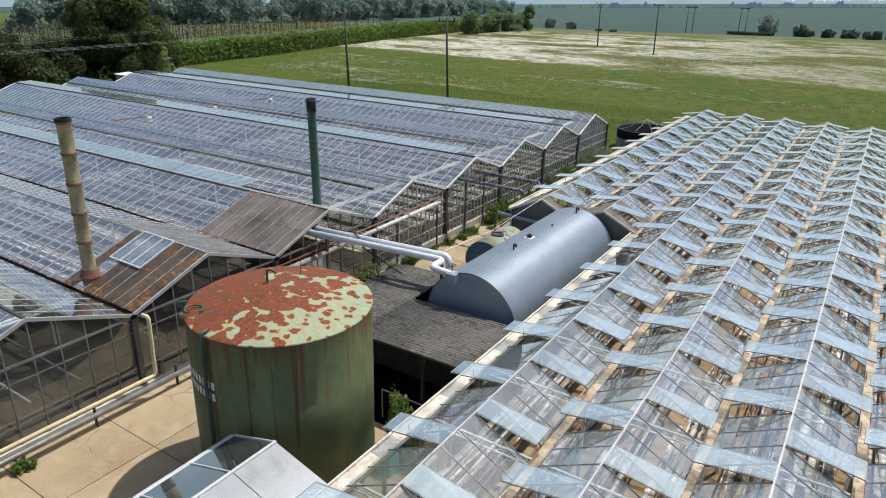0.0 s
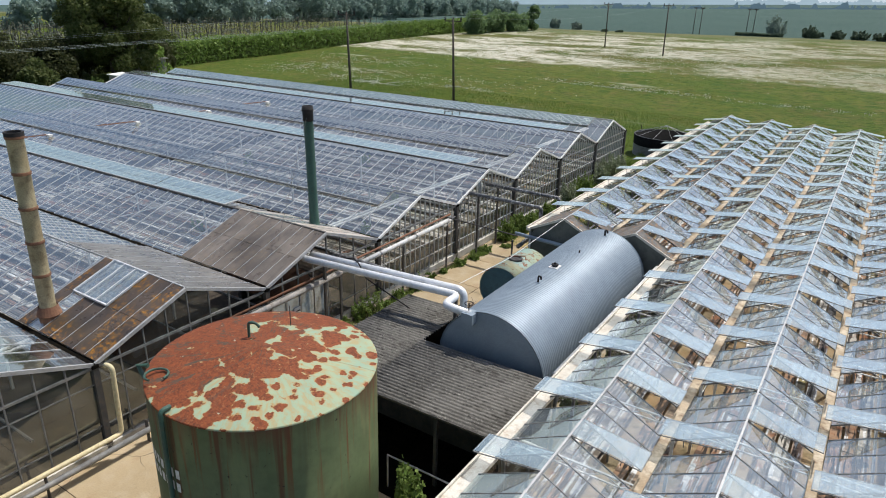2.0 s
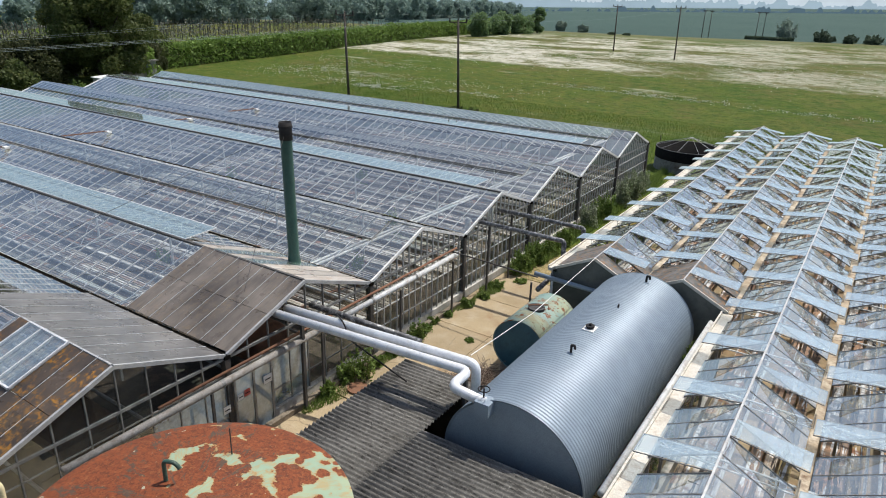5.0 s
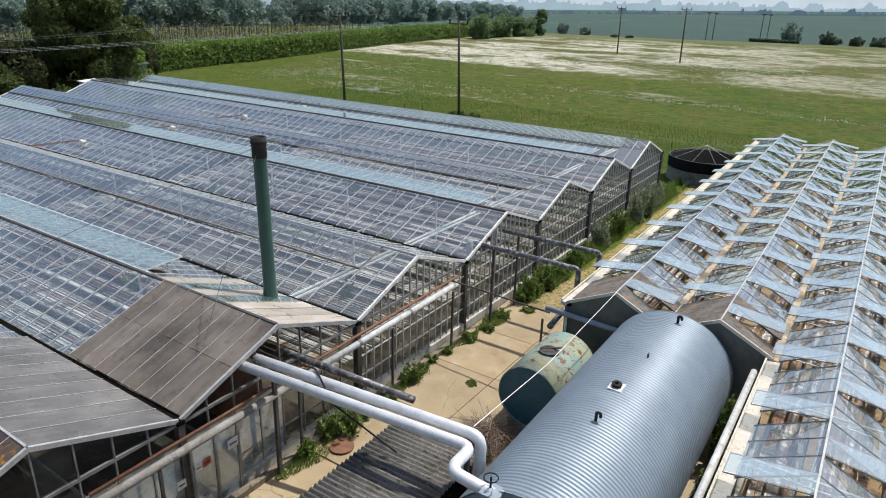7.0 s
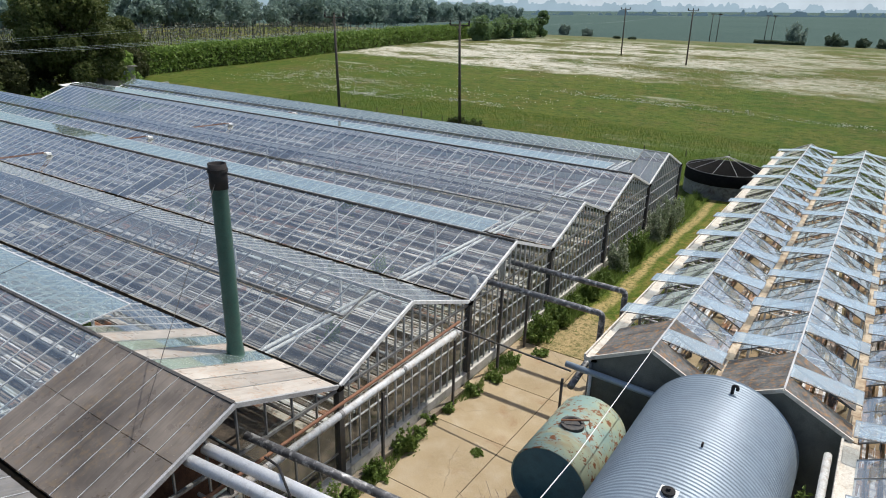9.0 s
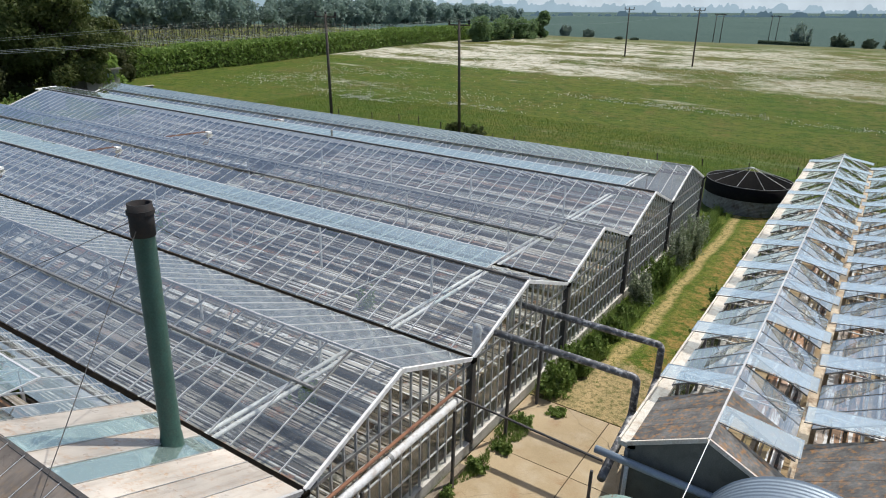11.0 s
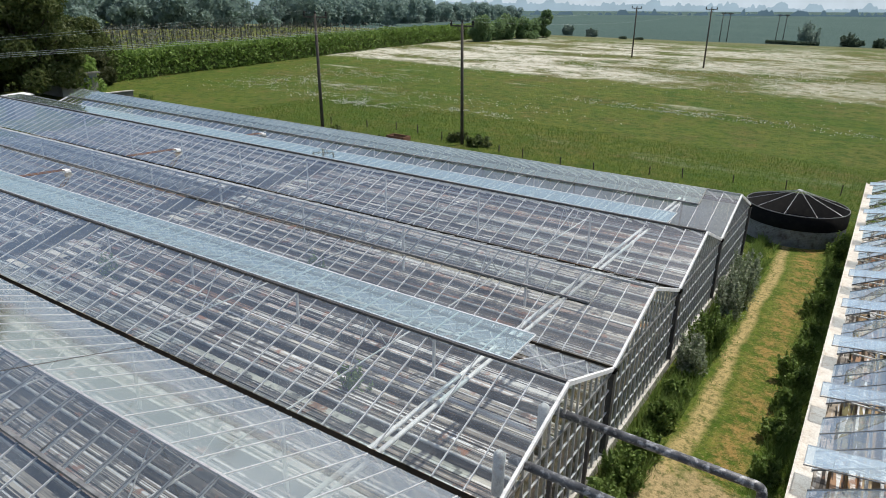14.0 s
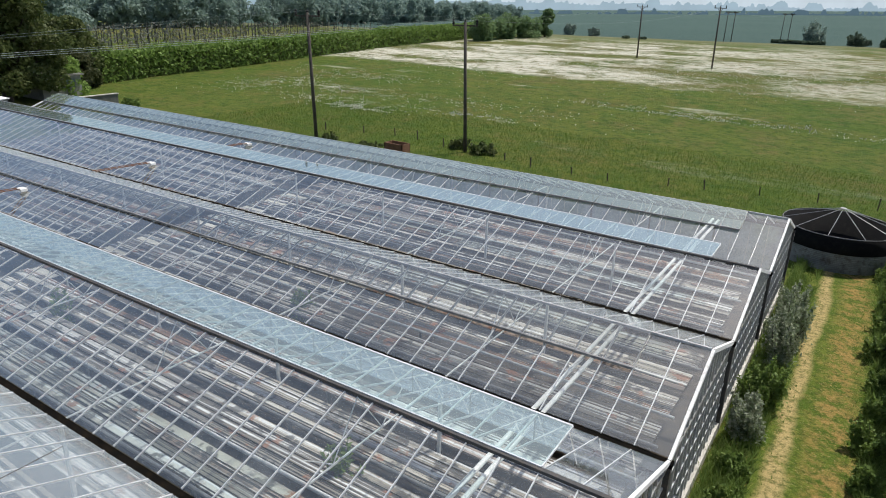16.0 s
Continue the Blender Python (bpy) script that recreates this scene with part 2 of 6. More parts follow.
# ---------------------------------------------------------------- ground
def land(x, y):
    r = math.hypot(x + 40, y - 35)
    w = smooth01(120, 900, r)
    z = w * (0.0285 * x + 0.004 * y)
    z += 1.3 * smooth01(70, 170, y) * (1 - smooth01(230, 420, y))
    if r > 60 or y > 62:
        z += 0.25 * (noise.noise((x * 0.03, y * 0.03, 0)) + 0.4 * noise.noise((x * 0.11, y * 0.11, 3))) * min(1, max(0, (y - 60) / 20))
    return z


def steps():
    s = [i * 2.0 for i in range(0, 30)] + [60 * 1.09 ** i for i in range(0, 50)]
    return [v for v in s if v < 4200]


def build_ground():
    half = steps()
    xs = [-40 - v for v in reversed(half[1:])] + [-40 + v for v in half]
    ys = [40 - v for v in reversed(half[1:])] + [40 + v for v in half]
    mb = Mesh()
    for y in ys:
        for x in xs:
            mb.v.append((x, y, land(x, y) - 0.03))
    nx = len(xs)
    for j in range(len(ys) - 1):
        for i in range(nx - 1):
            a = j * nx + i
            mb.f.append((a, a + 1, a + nx + 1, a + nx))
    single("ground", mb, M_FIELD, "meadow grass with white flowering patches beyond the glasshouses", "ground", kind="structure", smooth=True)


def field_material():
    n = Nodes("meadow")
    sep = n.add("ShaderNodeSeparateXYZ", Vector=n.pos)
    big = n.noise(0.030, 6, 0.62)
    c = n.mix(n.ramp(big, (0.38, 0.0), (0.62, 1.0)), (0.068, 0.112, 0.010), (0.128, 0.140, 0.022))
    c = n.mix(n.ramp(n.noise(0.11, 9, 0.72), (0.47, 0.0), (0.60, 0.8)), c, (0.140, 0.130, 0.030))
    c = n.mix(n.ramp(n.noise(0.07, 9, 0.72), (0.54, 0.0), (0.64, 0.7)), c, (0.150, 0.108, 0.042))
    c = n.mix(n.ramp(n.noise(0.7, 9, 0.8), (0.42, 0.0), (0.66, 0.8)), c, (0.045, 0.082, 0.012))
    c = n.mix(n.ramp(n.noise(0.30, 9, 0.74), (0.54, 0.0), (0.64, 0.6)), c, (0.165, 0.115, 0.045))
    c = n.mix(n.ramp(n.noise(0.42, 9, 0.74), (0.50, 0.0), (0.60, 0.7)), c, (0.036, 0.085, 0.007))
    c = n.mix(n.ramp(n.noise(2.6, 7, 0.85), (0.52, 0.0), (0.66, 0.6)), c, (0.135, 0.160, 0.042))
    c = n.mix(n.ramp(n.noise(1.1, 8, 0.85), (0.42, 0.8), (0.50, 0.0)), c, (0.028, 0.062, 0.005))
    c = n.mix(n.ramp(n.noise(1.6, 7, 0.85), (0.63, 0.0), (0.72, 0.35)), c, (0.46, 0.46, 0.34))

    def between(value, lo, hi):
        m = n.add("ShaderNodeMapRange", Value=value)
        for k, v in zip((1, 2, 3, 4), (lo, hi, 0.0, 1.0)):
            m.inputs[k].default_value = v
        return m.outputs[0]

    def plain(op, p, q):
        m = n.t.nodes.new("ShaderNodeMath")
        m.operation = op
        n.put(m.inputs[0], p)
        n.put(m.inputs[1], q)
        return m.outputs[0]

    # white flower drifts: dense in the middle of the meadow, thin streaks nearer
    wob = plain('MULTIPLY', plain('SUBTRACT', n.noise(0.05, 6, 0.65), 0.5), 26.0)
    yy = plain('ADD', sep.outputs[1], wob)
    edge_y = plain('ADD', sep.outputs[1], plain('MULTIPLY', plain('ADD', sep.outputs[0], 37.0), -0.4))
    thick = n.math('MULTIPLY', between(yy, 123.0, 127.0), between(edge_y, 258.0, 215.0))
    patch = n.noise(0.050, 9, 0.74, stretch=(0.7, 1.0, 1.0))
    dense = n.math('MULTIPLY', thick, n.ramp(patch, (0.45, 0.0), (0.525, 1.0)))
    thin = n.math('MULTIPLY', between(yy, 74.0, 84.0), n.ramp(n.noise(0.055, 7, 0.7, stretch=(0.35, 1.6, 1.0)), (0.615, 0.0), (0.68, 0.85)))
    white = n.math('MAXIMUM', dense, thin)
    white = n.math('MULTIPLY', white, n.ramp(n.noise(0.45, 9, 0.9), (0.43, 0.0), (0.53, 1.0)))
    white = n.math('MULTIPLY', n.math('MULTIPLY', white, n.ramp(between(sep.outputs[0], -70.0, 10.0), (0.0, 0.92), (1.0, 0.25))), between(sep.outputs[0], -122.0, -108.0))
    c = n.mix(n.math('MULTIPLY', thick, n.ramp(n.noise(0.12, 7, 0.7), (0.40, 0.1), (0.62, 0.65))), c, (0.150, 0.128, 0.052))
    c = n.mix(white, c, (0.64, 0.61, 0.51))
    c = n.mix(n.math('MULTIPLY', between(edge_y, 246.0, 262.0), 0.7), c, (0.16, 0.155, 0.080))
    # the cereal field and the farther land, distance haze mixed into their blue-green
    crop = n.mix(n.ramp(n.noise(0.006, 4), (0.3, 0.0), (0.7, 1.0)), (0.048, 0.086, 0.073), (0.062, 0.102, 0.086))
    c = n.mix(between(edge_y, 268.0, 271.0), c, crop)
    g = n.noise(5.0, 5, 0.7)
    return n.surface(c, 0.95, 0, n.bump(g, 0.9, 0.25), 0.15)


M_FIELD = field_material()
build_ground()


def lane_material():
    """Rough mown grass: a narrow and a wide straw-coloured rut, bare towards the yard."""
    n = Nodes("lane_grass")
    sep = n.add("ShaderNodeSeparateXYZ", Vector=n.pos)

    def free(op, p, q):
        m = n.t.nodes.new("ShaderNodeMath")
        m.operation = op
        n.put(m.inputs[0], p)
        n.put(m.inputs[1], q)
        return m.outputs[0]

    def span(value, lo, hi):
        m = n.add("ShaderNodeMapRange", Value=value)
        for k, v in zip((1, 2, 3, 4), (lo, hi, 0.0, 1.0)):
            m.inputs[k].default_value = v
        return m.outputs[0]

    c = n.mix(n.ramp(n.noise(0.7, 6, 0.65), (0.4, 0.0), (0.62, 1.0)), (0.060, 0.105, 0.010), (0.125, 0.150, 0.024))
    c = n.mix(n.ramp(n.noise(1.6, 7, 0.75), (0.54, 0.0), (0.62, 0.8)), c, (0.19, 0.165, 0.040))
    bend_ = free('MULTIPLY', free('SUBTRACT', n.noise(0.22, 3), 0.5), 1.1)
    across = free('ADD', sep.outputs[0], bend_)
    patchy = n.noise(1.5, 7, 0.75)
    for centre, wide, tone, lo in ((-17.55, 0.34, (0.44, 0.33, 0.15), 0.34), (-16.35, 0.80, (0.31, 0.195, 0.066), 0.44)):
        band = span(free('ABSOLUTE', free('SUBTRACT', across, centre), 0.0), wide, wide * 0.35)
        rut = n.math('MULTIPLY', band, n.ramp(patchy, (lo, 0.0), (lo + 0.12, 1.0)))
        c = n.mix(n.math('MULTIPLY', rut, 0.88), c, tone)
    near = span(sep.outputs[1], 40.0, 34.2)
    bare = n.ramp(n.math('MULTIPLY', n.math('ADD', near, n.noise(0.8, 6, 0.7)), 0.7), (0.62, 0.0), (0.72, 1.0))
    c = n.mix(bare, c, (0.40, 0.30, 0.16))
    c = n.mix(n.ramp(n.noise(5.0, 6, 0.75), (0.46, 0.0), (0.62, 0.75)), c, (0.040, 0.066, 0.010))
    c = n.mix(n.ramp(n.noise(12.0, 4, 0.75), (0.58, 0.0), (0.66, 0.5)), c, (0.38, 0.31, 0.15))
    return n.surface(c, 0.95, 0, n.bump(n.noise(9.0, 5, 0.7), 0.8, 0.1), 0.15)


lane = Mesh().box(-19.15, 33.9, -0.05, -14.6, 66, 0.012)
single("grass_lane", lane, lane_material(), "mown grass lane with bare earth ruts between the glasshouses", "path", kind="structure")

# ---------------------------------------------------------------- wide-span glasshouse
X0, X1, COL, NCOL = -19.30, -72.55, 0.75, 71
FALL = 0.0068        # the roof drops this much a metre towards the far end
RIDGE, EAVE, HALF, PITCH = 4.15, 3.00, 3.2, 6.4
FIRST = 14.24
GUT = 0.10
SLOPE = Vector((0, HALF - GUT, RIDGE - EAVE))
RUN = SLOPE.length


def slope_point(yr, side, s, lift=0.0):
    """(y, z) on a roof slope: s from 0 at the gutter to 1 at the ridge; side -1 or +1."""
    y = yr + side * ((HALF - GUT) * (1 - s))
    z = EAVE + (RIDGE - EAVE) * s
    n = Vector((side * (RIDGE - EAVE), HALF - GUT)).normalized()
    return y + n.x * lift, z + n.y * lift


def slope_quad(x0, x1, yr, side, s0, s1, lift, thick=0.0):
    mb = Mesh()
    a = [(x, *slope_point(yr, side, s, lift)) for x, s in ((x0, s0), (x1, s0), (x1, s1), (x0, s1))]
    if side > 0:
        a = a[::-1]
    if not thick:
        return mb.poly(*a)
    b = [(x, *slope_point(yr, side, s, lift + thick)) for x, s in ((x0, s0), (x1, s0), (x1, s1), (x0, s1))]
    if side > 0:
        b = b[::-1]
    return mb.hexa(a, b)


S_VENT = 0.60        # where the closed ridge vents end on the slope
SHARED = {}


def shared(key, make):
    if key not in SHARED:
        SHARED[key] = make()
    return SHARED[key]


OPAQUE = {(0, -1): 6, (0, 1): 9, (1, -1): 7, (1, 1): 7}
SHEETS = {(0, -1): (7, 0.614), (0, 1): (9, 0.75), (1, -1): (8, 0.609), (1, 1): (7, 0.75)}


def wide_bay(k):
    yr = FIRST + PITCH * k
    bay = thing("glasshouse_bay", (X0, yr, 0), "clear glazed pitched glasshouse bay with aluminium bars on steel posts", "glasshouse", "bays of the wide-span glasshouse")
    mid = (X0 + X1) / 2
    # ridge, gutter, eave members
    part("ridge_bar", Mesh().beam((X0 - 0.02, yr, RIDGE + 0.03), (X1, yr, RIDGE + 0.03), 0.09 if k % 2 else 0.05, 0.07), M_DARK if k % 2 else M_GREYBAR, bay)
    part("gutter", Mesh().box(X1, yr + HALF - 0.095, EAVE - 0.12, X0 + 0.12, yr + HALF + 0.095, EAVE - 0.02), M_DIRT_SHADE, bay, "dirty valley gutter, its channel shade painted near black")
    open_far = k in (1, 3, 5)
    closed_near = k in (2, 4, 6)
    first_vent = 8 if k == 1 else 2
    for side in (-1, 1):
        bar = shared(("bar", side), lambda: Mesh().beam((0, *slope_point(0, side, 0.0, 0.0)), (0, *slope_point(0, side, 1.0, 0.0)), 0.021, 0.045).data("glazing_bar", M_ALU))
        for c in range(0, NCOL + 1):
            x = X0 - c * COL
            if c == 0:
                continue
            piece("glazing_bar", bar, bay, (x, yr, 0))
        for c in range(NCOL):
            if c < OPAQUE.get((k, side), 0):
                continue
            cut = (side > 0 and open_far or side < 0 and closed_near) and c >= first_vent
            top = (0.56 if side > 0 else S_VENT) if cut else 1.0
            # far slopes of these bays get the film painted for low-angle view
            grimy = 1 if side > 0 and k in (2, 4) else 0
            data = shared(("pane", side, top, grimy), lambda: slope_quad(-COL + 0.018, -0.018, 0, side, 0.0, top, 0.012).data("pane", M_GLASS_N if grimy else M_GLASS))
            piece("pane", data, bay, (X0 - c * COL, yr, 0))
    # the row of ridge vents
    for c0 in range(first_vent, NCOL, 8):
        c1 = min(NCOL, c0 + 8)
        xa, xb = X0 - c0 * COL, X0 - c1 * COL
        if open_far:
            y1, z1 = yr + 1.45, RIDGE + 0.10
            fr = Mesh()
            fr.beam((xa, y1, z1), (xb, y1, z1), 0.05, 0.05).beam((xa, yr + .06, RIDGE + .06), (xb, yr + .06, RIDGE + .06), 0.06, 0.05)
            for c in range(c0, c1 + 1):
                x = X0 - c * COL
                fr.beam((x, yr + .06, RIDGE + .06), (x, y1, z1), 0.035, 0.04)
            v = part("ridge_vent", fr, M_ALU, bay, "open ridge vent with pale tinted glass")
            part("vent_glass", Mesh().poly((xb, yr + .06, RIDGE + .085), (xa, yr + .06, RIDGE + .085), (xa, y1, z1 + .025), (xb, y1, z1 + .025)), M_VENT, v)
            st = Mesh()
            for c in range(c0 + 1, c1, 2):
                x = X0 - c * COL
                st.beam((x, *slope_point(yr, 1, 0.56)), (x, y1 - 0.1, z1 - 0.03), 0.02, 0.02)
            part("vent_stay", st, M_BARV, v)
        elif closed_near:
            ya, za = slope_point(yr, -1, S_VENT, 0.07)
            fr = Mesh().beam((xa, ya, za), (xb, ya, za), 0.07, 0.07)
            for c in range(c0, c1 + 1):
                x = X0 - c * COL
                fr.beam((x, ya, za), (x, *slope_point(yr, -1, 1.0, 0.03)), 0.03, 0.03)
            v = part("ridge_vent", fr, M_BARV, bay, "closed ridge vent")
            # last bay: paler vent glass imitates the sky reflected in closed vents
            part("vent_glass", slope_quad(xb, xa, yr, -1, S_VENT, 1.0, 0.075), M_VENT if k == 6 else M_GLASS, v)
    # gable end
    for side in (-1, 1):
        part("gable_rafter", Mesh().beam((X0 + 0.03, *slope_point(yr, side, -0.02, 0.0)), (X0 + 0.03, *slope_point(yr, side, 1.0, 0.0)), 0.07, 0.11), M_WHITE if k > 1 else M_GREYBAR, bay, "pale painted gable rafter")
        part("far_rafter", Mesh().beam((X1, *slope_point(yr, side, 0, 0.0)), (X1, *slope_point(yr, side, 1.0, 0.0)), 0.08, 0.10), M_WHITE, bay)
    part("plinth", Mesh().box(X0 - 0.12, yr - HALF, -0.05, X0 + 0.10, yr + HALF, 0.32), M_PLINTH, bay, "low concrete plinth wall")
    part("far_wall", Mesh().box(X1 - 0.1, yr - HALF, -0.05, X1, yr + HALF, 0.9), M_PLINTH, bay)
    part("corner_post", Mesh().box(X0 - 0.10, yr + HALF - 0.09, 0, X0 + 0.10, yr + HALF + 0.09, EAVE - 0.1), M_DARK, bay, "dark steel gutter post")
    for i in range(1, 16) if k > 1 else range(2, 15, 2):
        y = yr - HALF + i * 0.4
        top = EAVE + (RIDGE - EAVE) * (1 - abs(y - yr) / HALF)
        part("gable_post", Mesh().box(X0 - 0.03, y - 0.018, 0.32, X0 + 0.03, y + 0.018, top - 0.02), M_GREYBAR if k > 1 else M_BARV, bay)
    for z in (0.95, 1.65, 2.35) if k > 1 else (0.95, 2.35):
        part("gable_rail", Mesh().box(X0 - 0.02, yr - HALF + 0.09, z - 0.02, X0 + 0.02, yr + HALF - 0.09, z + 0.02), M_ALU if k > 1 else M_BARV, bay)
    part("eave_rail", Mesh().box(X0 - 0.035, yr - HALF + 0.09, EAVE - 0.16, X0 + 0.035, yr + HALF - 0.09, EAVE - 0.08), M_BARV, bay)
    for i in range(8):
        a, b = yr - HALF + i * 0.8 + 0.03, yr - HALF + (i + 1) * 0.8 - 0.03
        za = EAVE + (RIDGE - EAVE) * (1 - abs(a - yr) / HALF) - 0.05
        zb = EAVE + (RIDGE - EAVE) * (1 - abs(b - yr) / HALF) - 0.05
        if (k, i) in ((0, 5), (0, 6), (0, 7), (1, 0), (1, 1), (1, 2), (1, 3)):
            part("gable_panel", Mesh().poly((X0 + 0.012, a, 0.34), (X0 + 0.012, b, 0.34), (X0 + 0.012, b, 2.33), (X0 + 0.012, a, 2.33)), M_FROST, bay, "whitened lower panel")
            continue
        part("gable_pane", Mesh().poly((X0 + 0.012, a, 0.34), (X0 + 0.012, b, 0.34), (X0 + 0.012, b, zb), (X0 + 0.012, a, za)), M_GLASS_END if k > 0 else M_GLASS_DIM, bay)
    # inner frames: tie, struts and gutter post
    tr = Mesh()
    tr.beam((0, -HALF + 0.1, EAVE - 0.12), (0, HALF - 0.1, EAVE - 0.12), 0.03, 0.04)
    for a, b in ((-1.6, -0.8), (0, -0.8), (0, 0.8), (1.6, 0.8)):
        tr.beam((0, b, EAVE - 0.1), (0, a, EAVE + (RIDGE - EAVE) * (1 - abs(a) / HALF) - 0.06), 0.02, 0.02)
    tr.beam((0, HALF, 0), (0, HALF, EAVE - 0.1), 0.08, 0.08)
    tdata = shared("truss", lambda: tr.data("truss", M_WHITE))
    for i in range(1, 9):
        piece("truss", tdata, bay, (X0 - i * 6.0 + 0.3, yr, 0))
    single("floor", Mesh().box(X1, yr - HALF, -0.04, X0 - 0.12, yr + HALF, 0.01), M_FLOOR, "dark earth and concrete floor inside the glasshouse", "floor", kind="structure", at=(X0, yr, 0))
    bay.rotation_euler = (0, -FALL, 0)
    return bay


for k in range(-2, 7):
    wide_bay(k)
NY = FIRST + PITCH * 6 + HALF + 0.02
nw = thing("side_wall", (X0, NY, 0), "grimy glazed side wall of the wide-span glasshouse, sky reflection tinted into its film", "wall", kind="structure")
part("base", Mesh().box(X1, NY - 0.1, -0.05, X0 - 0.12, NY + 0.1, 0.6), M_PLINTH, nw)
for i in range(71):
    x = X0 - 0.2 - i * 0.75
    top = EAVE - 0.13 - FALL * (X0 - x)
    w = 0.04 if i % 4 == 0 else 0.014
    part("post" if i % 4 == 0 else "glazing_bar", Mesh().box(x - w, NY - w, 0.6, x + w, NY + w, top), M_BARV if i % 4 == 0 else M_GREYBAR, nw)
    if i % 4 == 0 and i < 68:
        part("pane", Mesh().poly((x - 0.04, NY, 0.6), (x - 2.96, NY, 0.6), (x - 2.96, NY, top - FALL * 3), (x - 0.04, NY, top)), M_GLASS_SIDE, nw)

# ---------------------------------------------------------------- narrow-span (venlo) glasshouse
VX, VPITCH, VR, VE, VEND = -12.95, 3.2, 3.80, 3.05, 64.3
VG = 0.13
M_CEMENT_WALL = worn("dark_render", (0.10, 0.105, 0.09), (0.15, 0.15, 0.13), (0.06, 0.065, 0.05), 1.2, 0.95)
M_LICHENC = worn("lichened_cement_sheet", (0.080, 0.078, 0.073), (0.155, 0.152, 0.145), (0.42, 0.19, 0.035), 2.4, 0.95, 0, 14, 0.62)


def v_point(side, s, lift=0.0):
    """(x, z) on a slope of a bay whose ridge stands at x = 0."""
    n = Vector((side * (VR - VE), 1.6 - VG)).normalized()
    return side * (1.6 - VG) * (1 - s) + n.x * lift, VE + (VR - VE) * s + n.y * lift


def venlo_bay(i, y0):
    xr = VX + VPITCH * i
    ncol = int((VEND - y0) / 0.75)
    bay = thing("venlo_bay", (xr, y0, 0), "low pitched glasshouse bay with many open roof vents", "glasshouse", "bays of the narrow-span glasshouse")
    part("ridge_bar", Mesh().beam((xr, y0, VR + 0.02), (xr, VEND, VR + 0.02), 0.045, 0.06), M_GREYBAR, bay)
    part("gutter", Mesh().box(xr + 1.6 - 0.11, y0, VE - 0.12, xr + 1.6 + 0.11, VEND, VE - 0.02), M_VGUTTER, bay, "grimy brown valley gutter")
    for side in (-1, 1):
        bar = shared(("vbar", side), lambda: Mesh().beam((v_point(side, 0)[0], 0, v_point(side, 0)[1]), (v_point(side, 1)[0], 0, v_point(side, 1)[1]), 0.022, 0.04).data("glazing_bar", M_BARV))
        pane = shared(("vpane", side), lambda: v_quad(side, 0.015, 0.735, 0.0, 1.0, 0.01).data("pane", M_GLASS_V))
        stub = shared(("vstub", side), lambda: v_quad(side, 0.015, 0.735, 0.0, 0.12, 0.01).data("pane", M_GLASS_V))
        flap = shared(("vflap", side), lambda: flap_mesh(side).data("vent_flap", M_BARV))
        flapg = shared(("vflapg", side), lambda: flap_glass(side).data("flap_glass", M_VENT_V))
        for c in range(ncol):
            y = VEND - (c + 1) * 0.75
            piece("glazing_bar", bar, bay, (xr, y + 0.75, 0))
            if i < 2 and y < 30.85 and not (side > 0 and c % 4 == 1):
                sheet = shared(("vsheet", side), lambda: v_sheet(side).data("roof_sheet", M_LICHENC))
                piece("roof_sheet", sheet, bay, (xr, y, 0))
            elif c % 4 == (1 if side > 0 else 3):
                f = piece("vent_flap", flap, bay, (xr, y, 0))
                piece("flap_glass", flapg, f, (xr, y, 0))
            else:
                piece("pane", pane, bay, (xr, y, 0))
    solid = i < 2
    for yy, nm in ((VEND, "end_wall"), (y0, "near_wall")):
        if solid and yy == y0:
            pts = [(xr - 1.6, VE), (xr - 1.6, 0), (xr + 1.6, 0), (xr + 1.6, VE), (xr, VR)]
            part(nm, Mesh().poly(*[(x, yy, z) for x, z in pts]).poly(*[(x, yy + 0.12, z) for x, z in reversed(pts)]), M_CEMENT_WALL, bay, "dark rendered end wall")
            for side in (-1, 1):
                part("bargeboard", Mesh().beam((xr + side * 1.6, yy - 0.03, VE), (xr, yy - 0.03, VR + 0.02), 0.05, 0.10), M_TIMBER, bay)
            continue
        w = part(nm, Mesh().box(xr - 1.6, yy - 0.08, -0.05, xr + 1.6, yy + 0.08, 0.3), M_PLINTH, bay)
        for a in (-1.2, -0.6, 0, 0.6, 1.2):
            part("wall_post", Mesh().box(xr + a - 0.025, yy - 0.03, 0.3, xr + a + 0.025, yy + 0.03, VE + (VR - VE) * (1 - abs(a) / 1.6)), M_TIMBER, w)
        for side in (-1, 1):
            part("wall_rafter", Mesh().beam((xr + side * 1.6, yy, VE), (xr, yy, VR), 0.06, 0.08), M_TIMBER, w)
        part("wall_rail", Mesh().box(xr - 1.6, yy - 0.03, VE - 0.1, xr + 1.6, yy + 0.03, VE), M_TIMBER, w)
        part("wall_glass", Mesh().poly((xr - 1.6, yy - 0.035, 0.3), (xr + 1.6, yy - 0.035, 0.3), (xr + 1.6, yy - 0.035, VE), (xr, yy - 0.035, VR), (xr - 1.6, yy - 0.035, VE)), M_GLASS_END, w)
    tr = Mesh().box(-1.6, -0.015, VE - 0.35, 1.6, 0.03, VE - 0.32)
    tr.box(-1.6, -0.03, VE - 0.14, 1.6, 0.03, VE - 0.11)
    for a in range(-4, 4):
        tr.beam((a * 0.4, 0, VE - (0.32 if a % 2 else 0.13)), (a * 0.4 + 0.4, 0, VE - (0.13 if a % 2 else 0.32)), 0.02, 0.02)
    tr.box(1.56, -0.04, 0, 1.64, 0.04, VE - 0.12)
    td = shared("vtruss", lambda: tr.data("truss", M_WHITE))
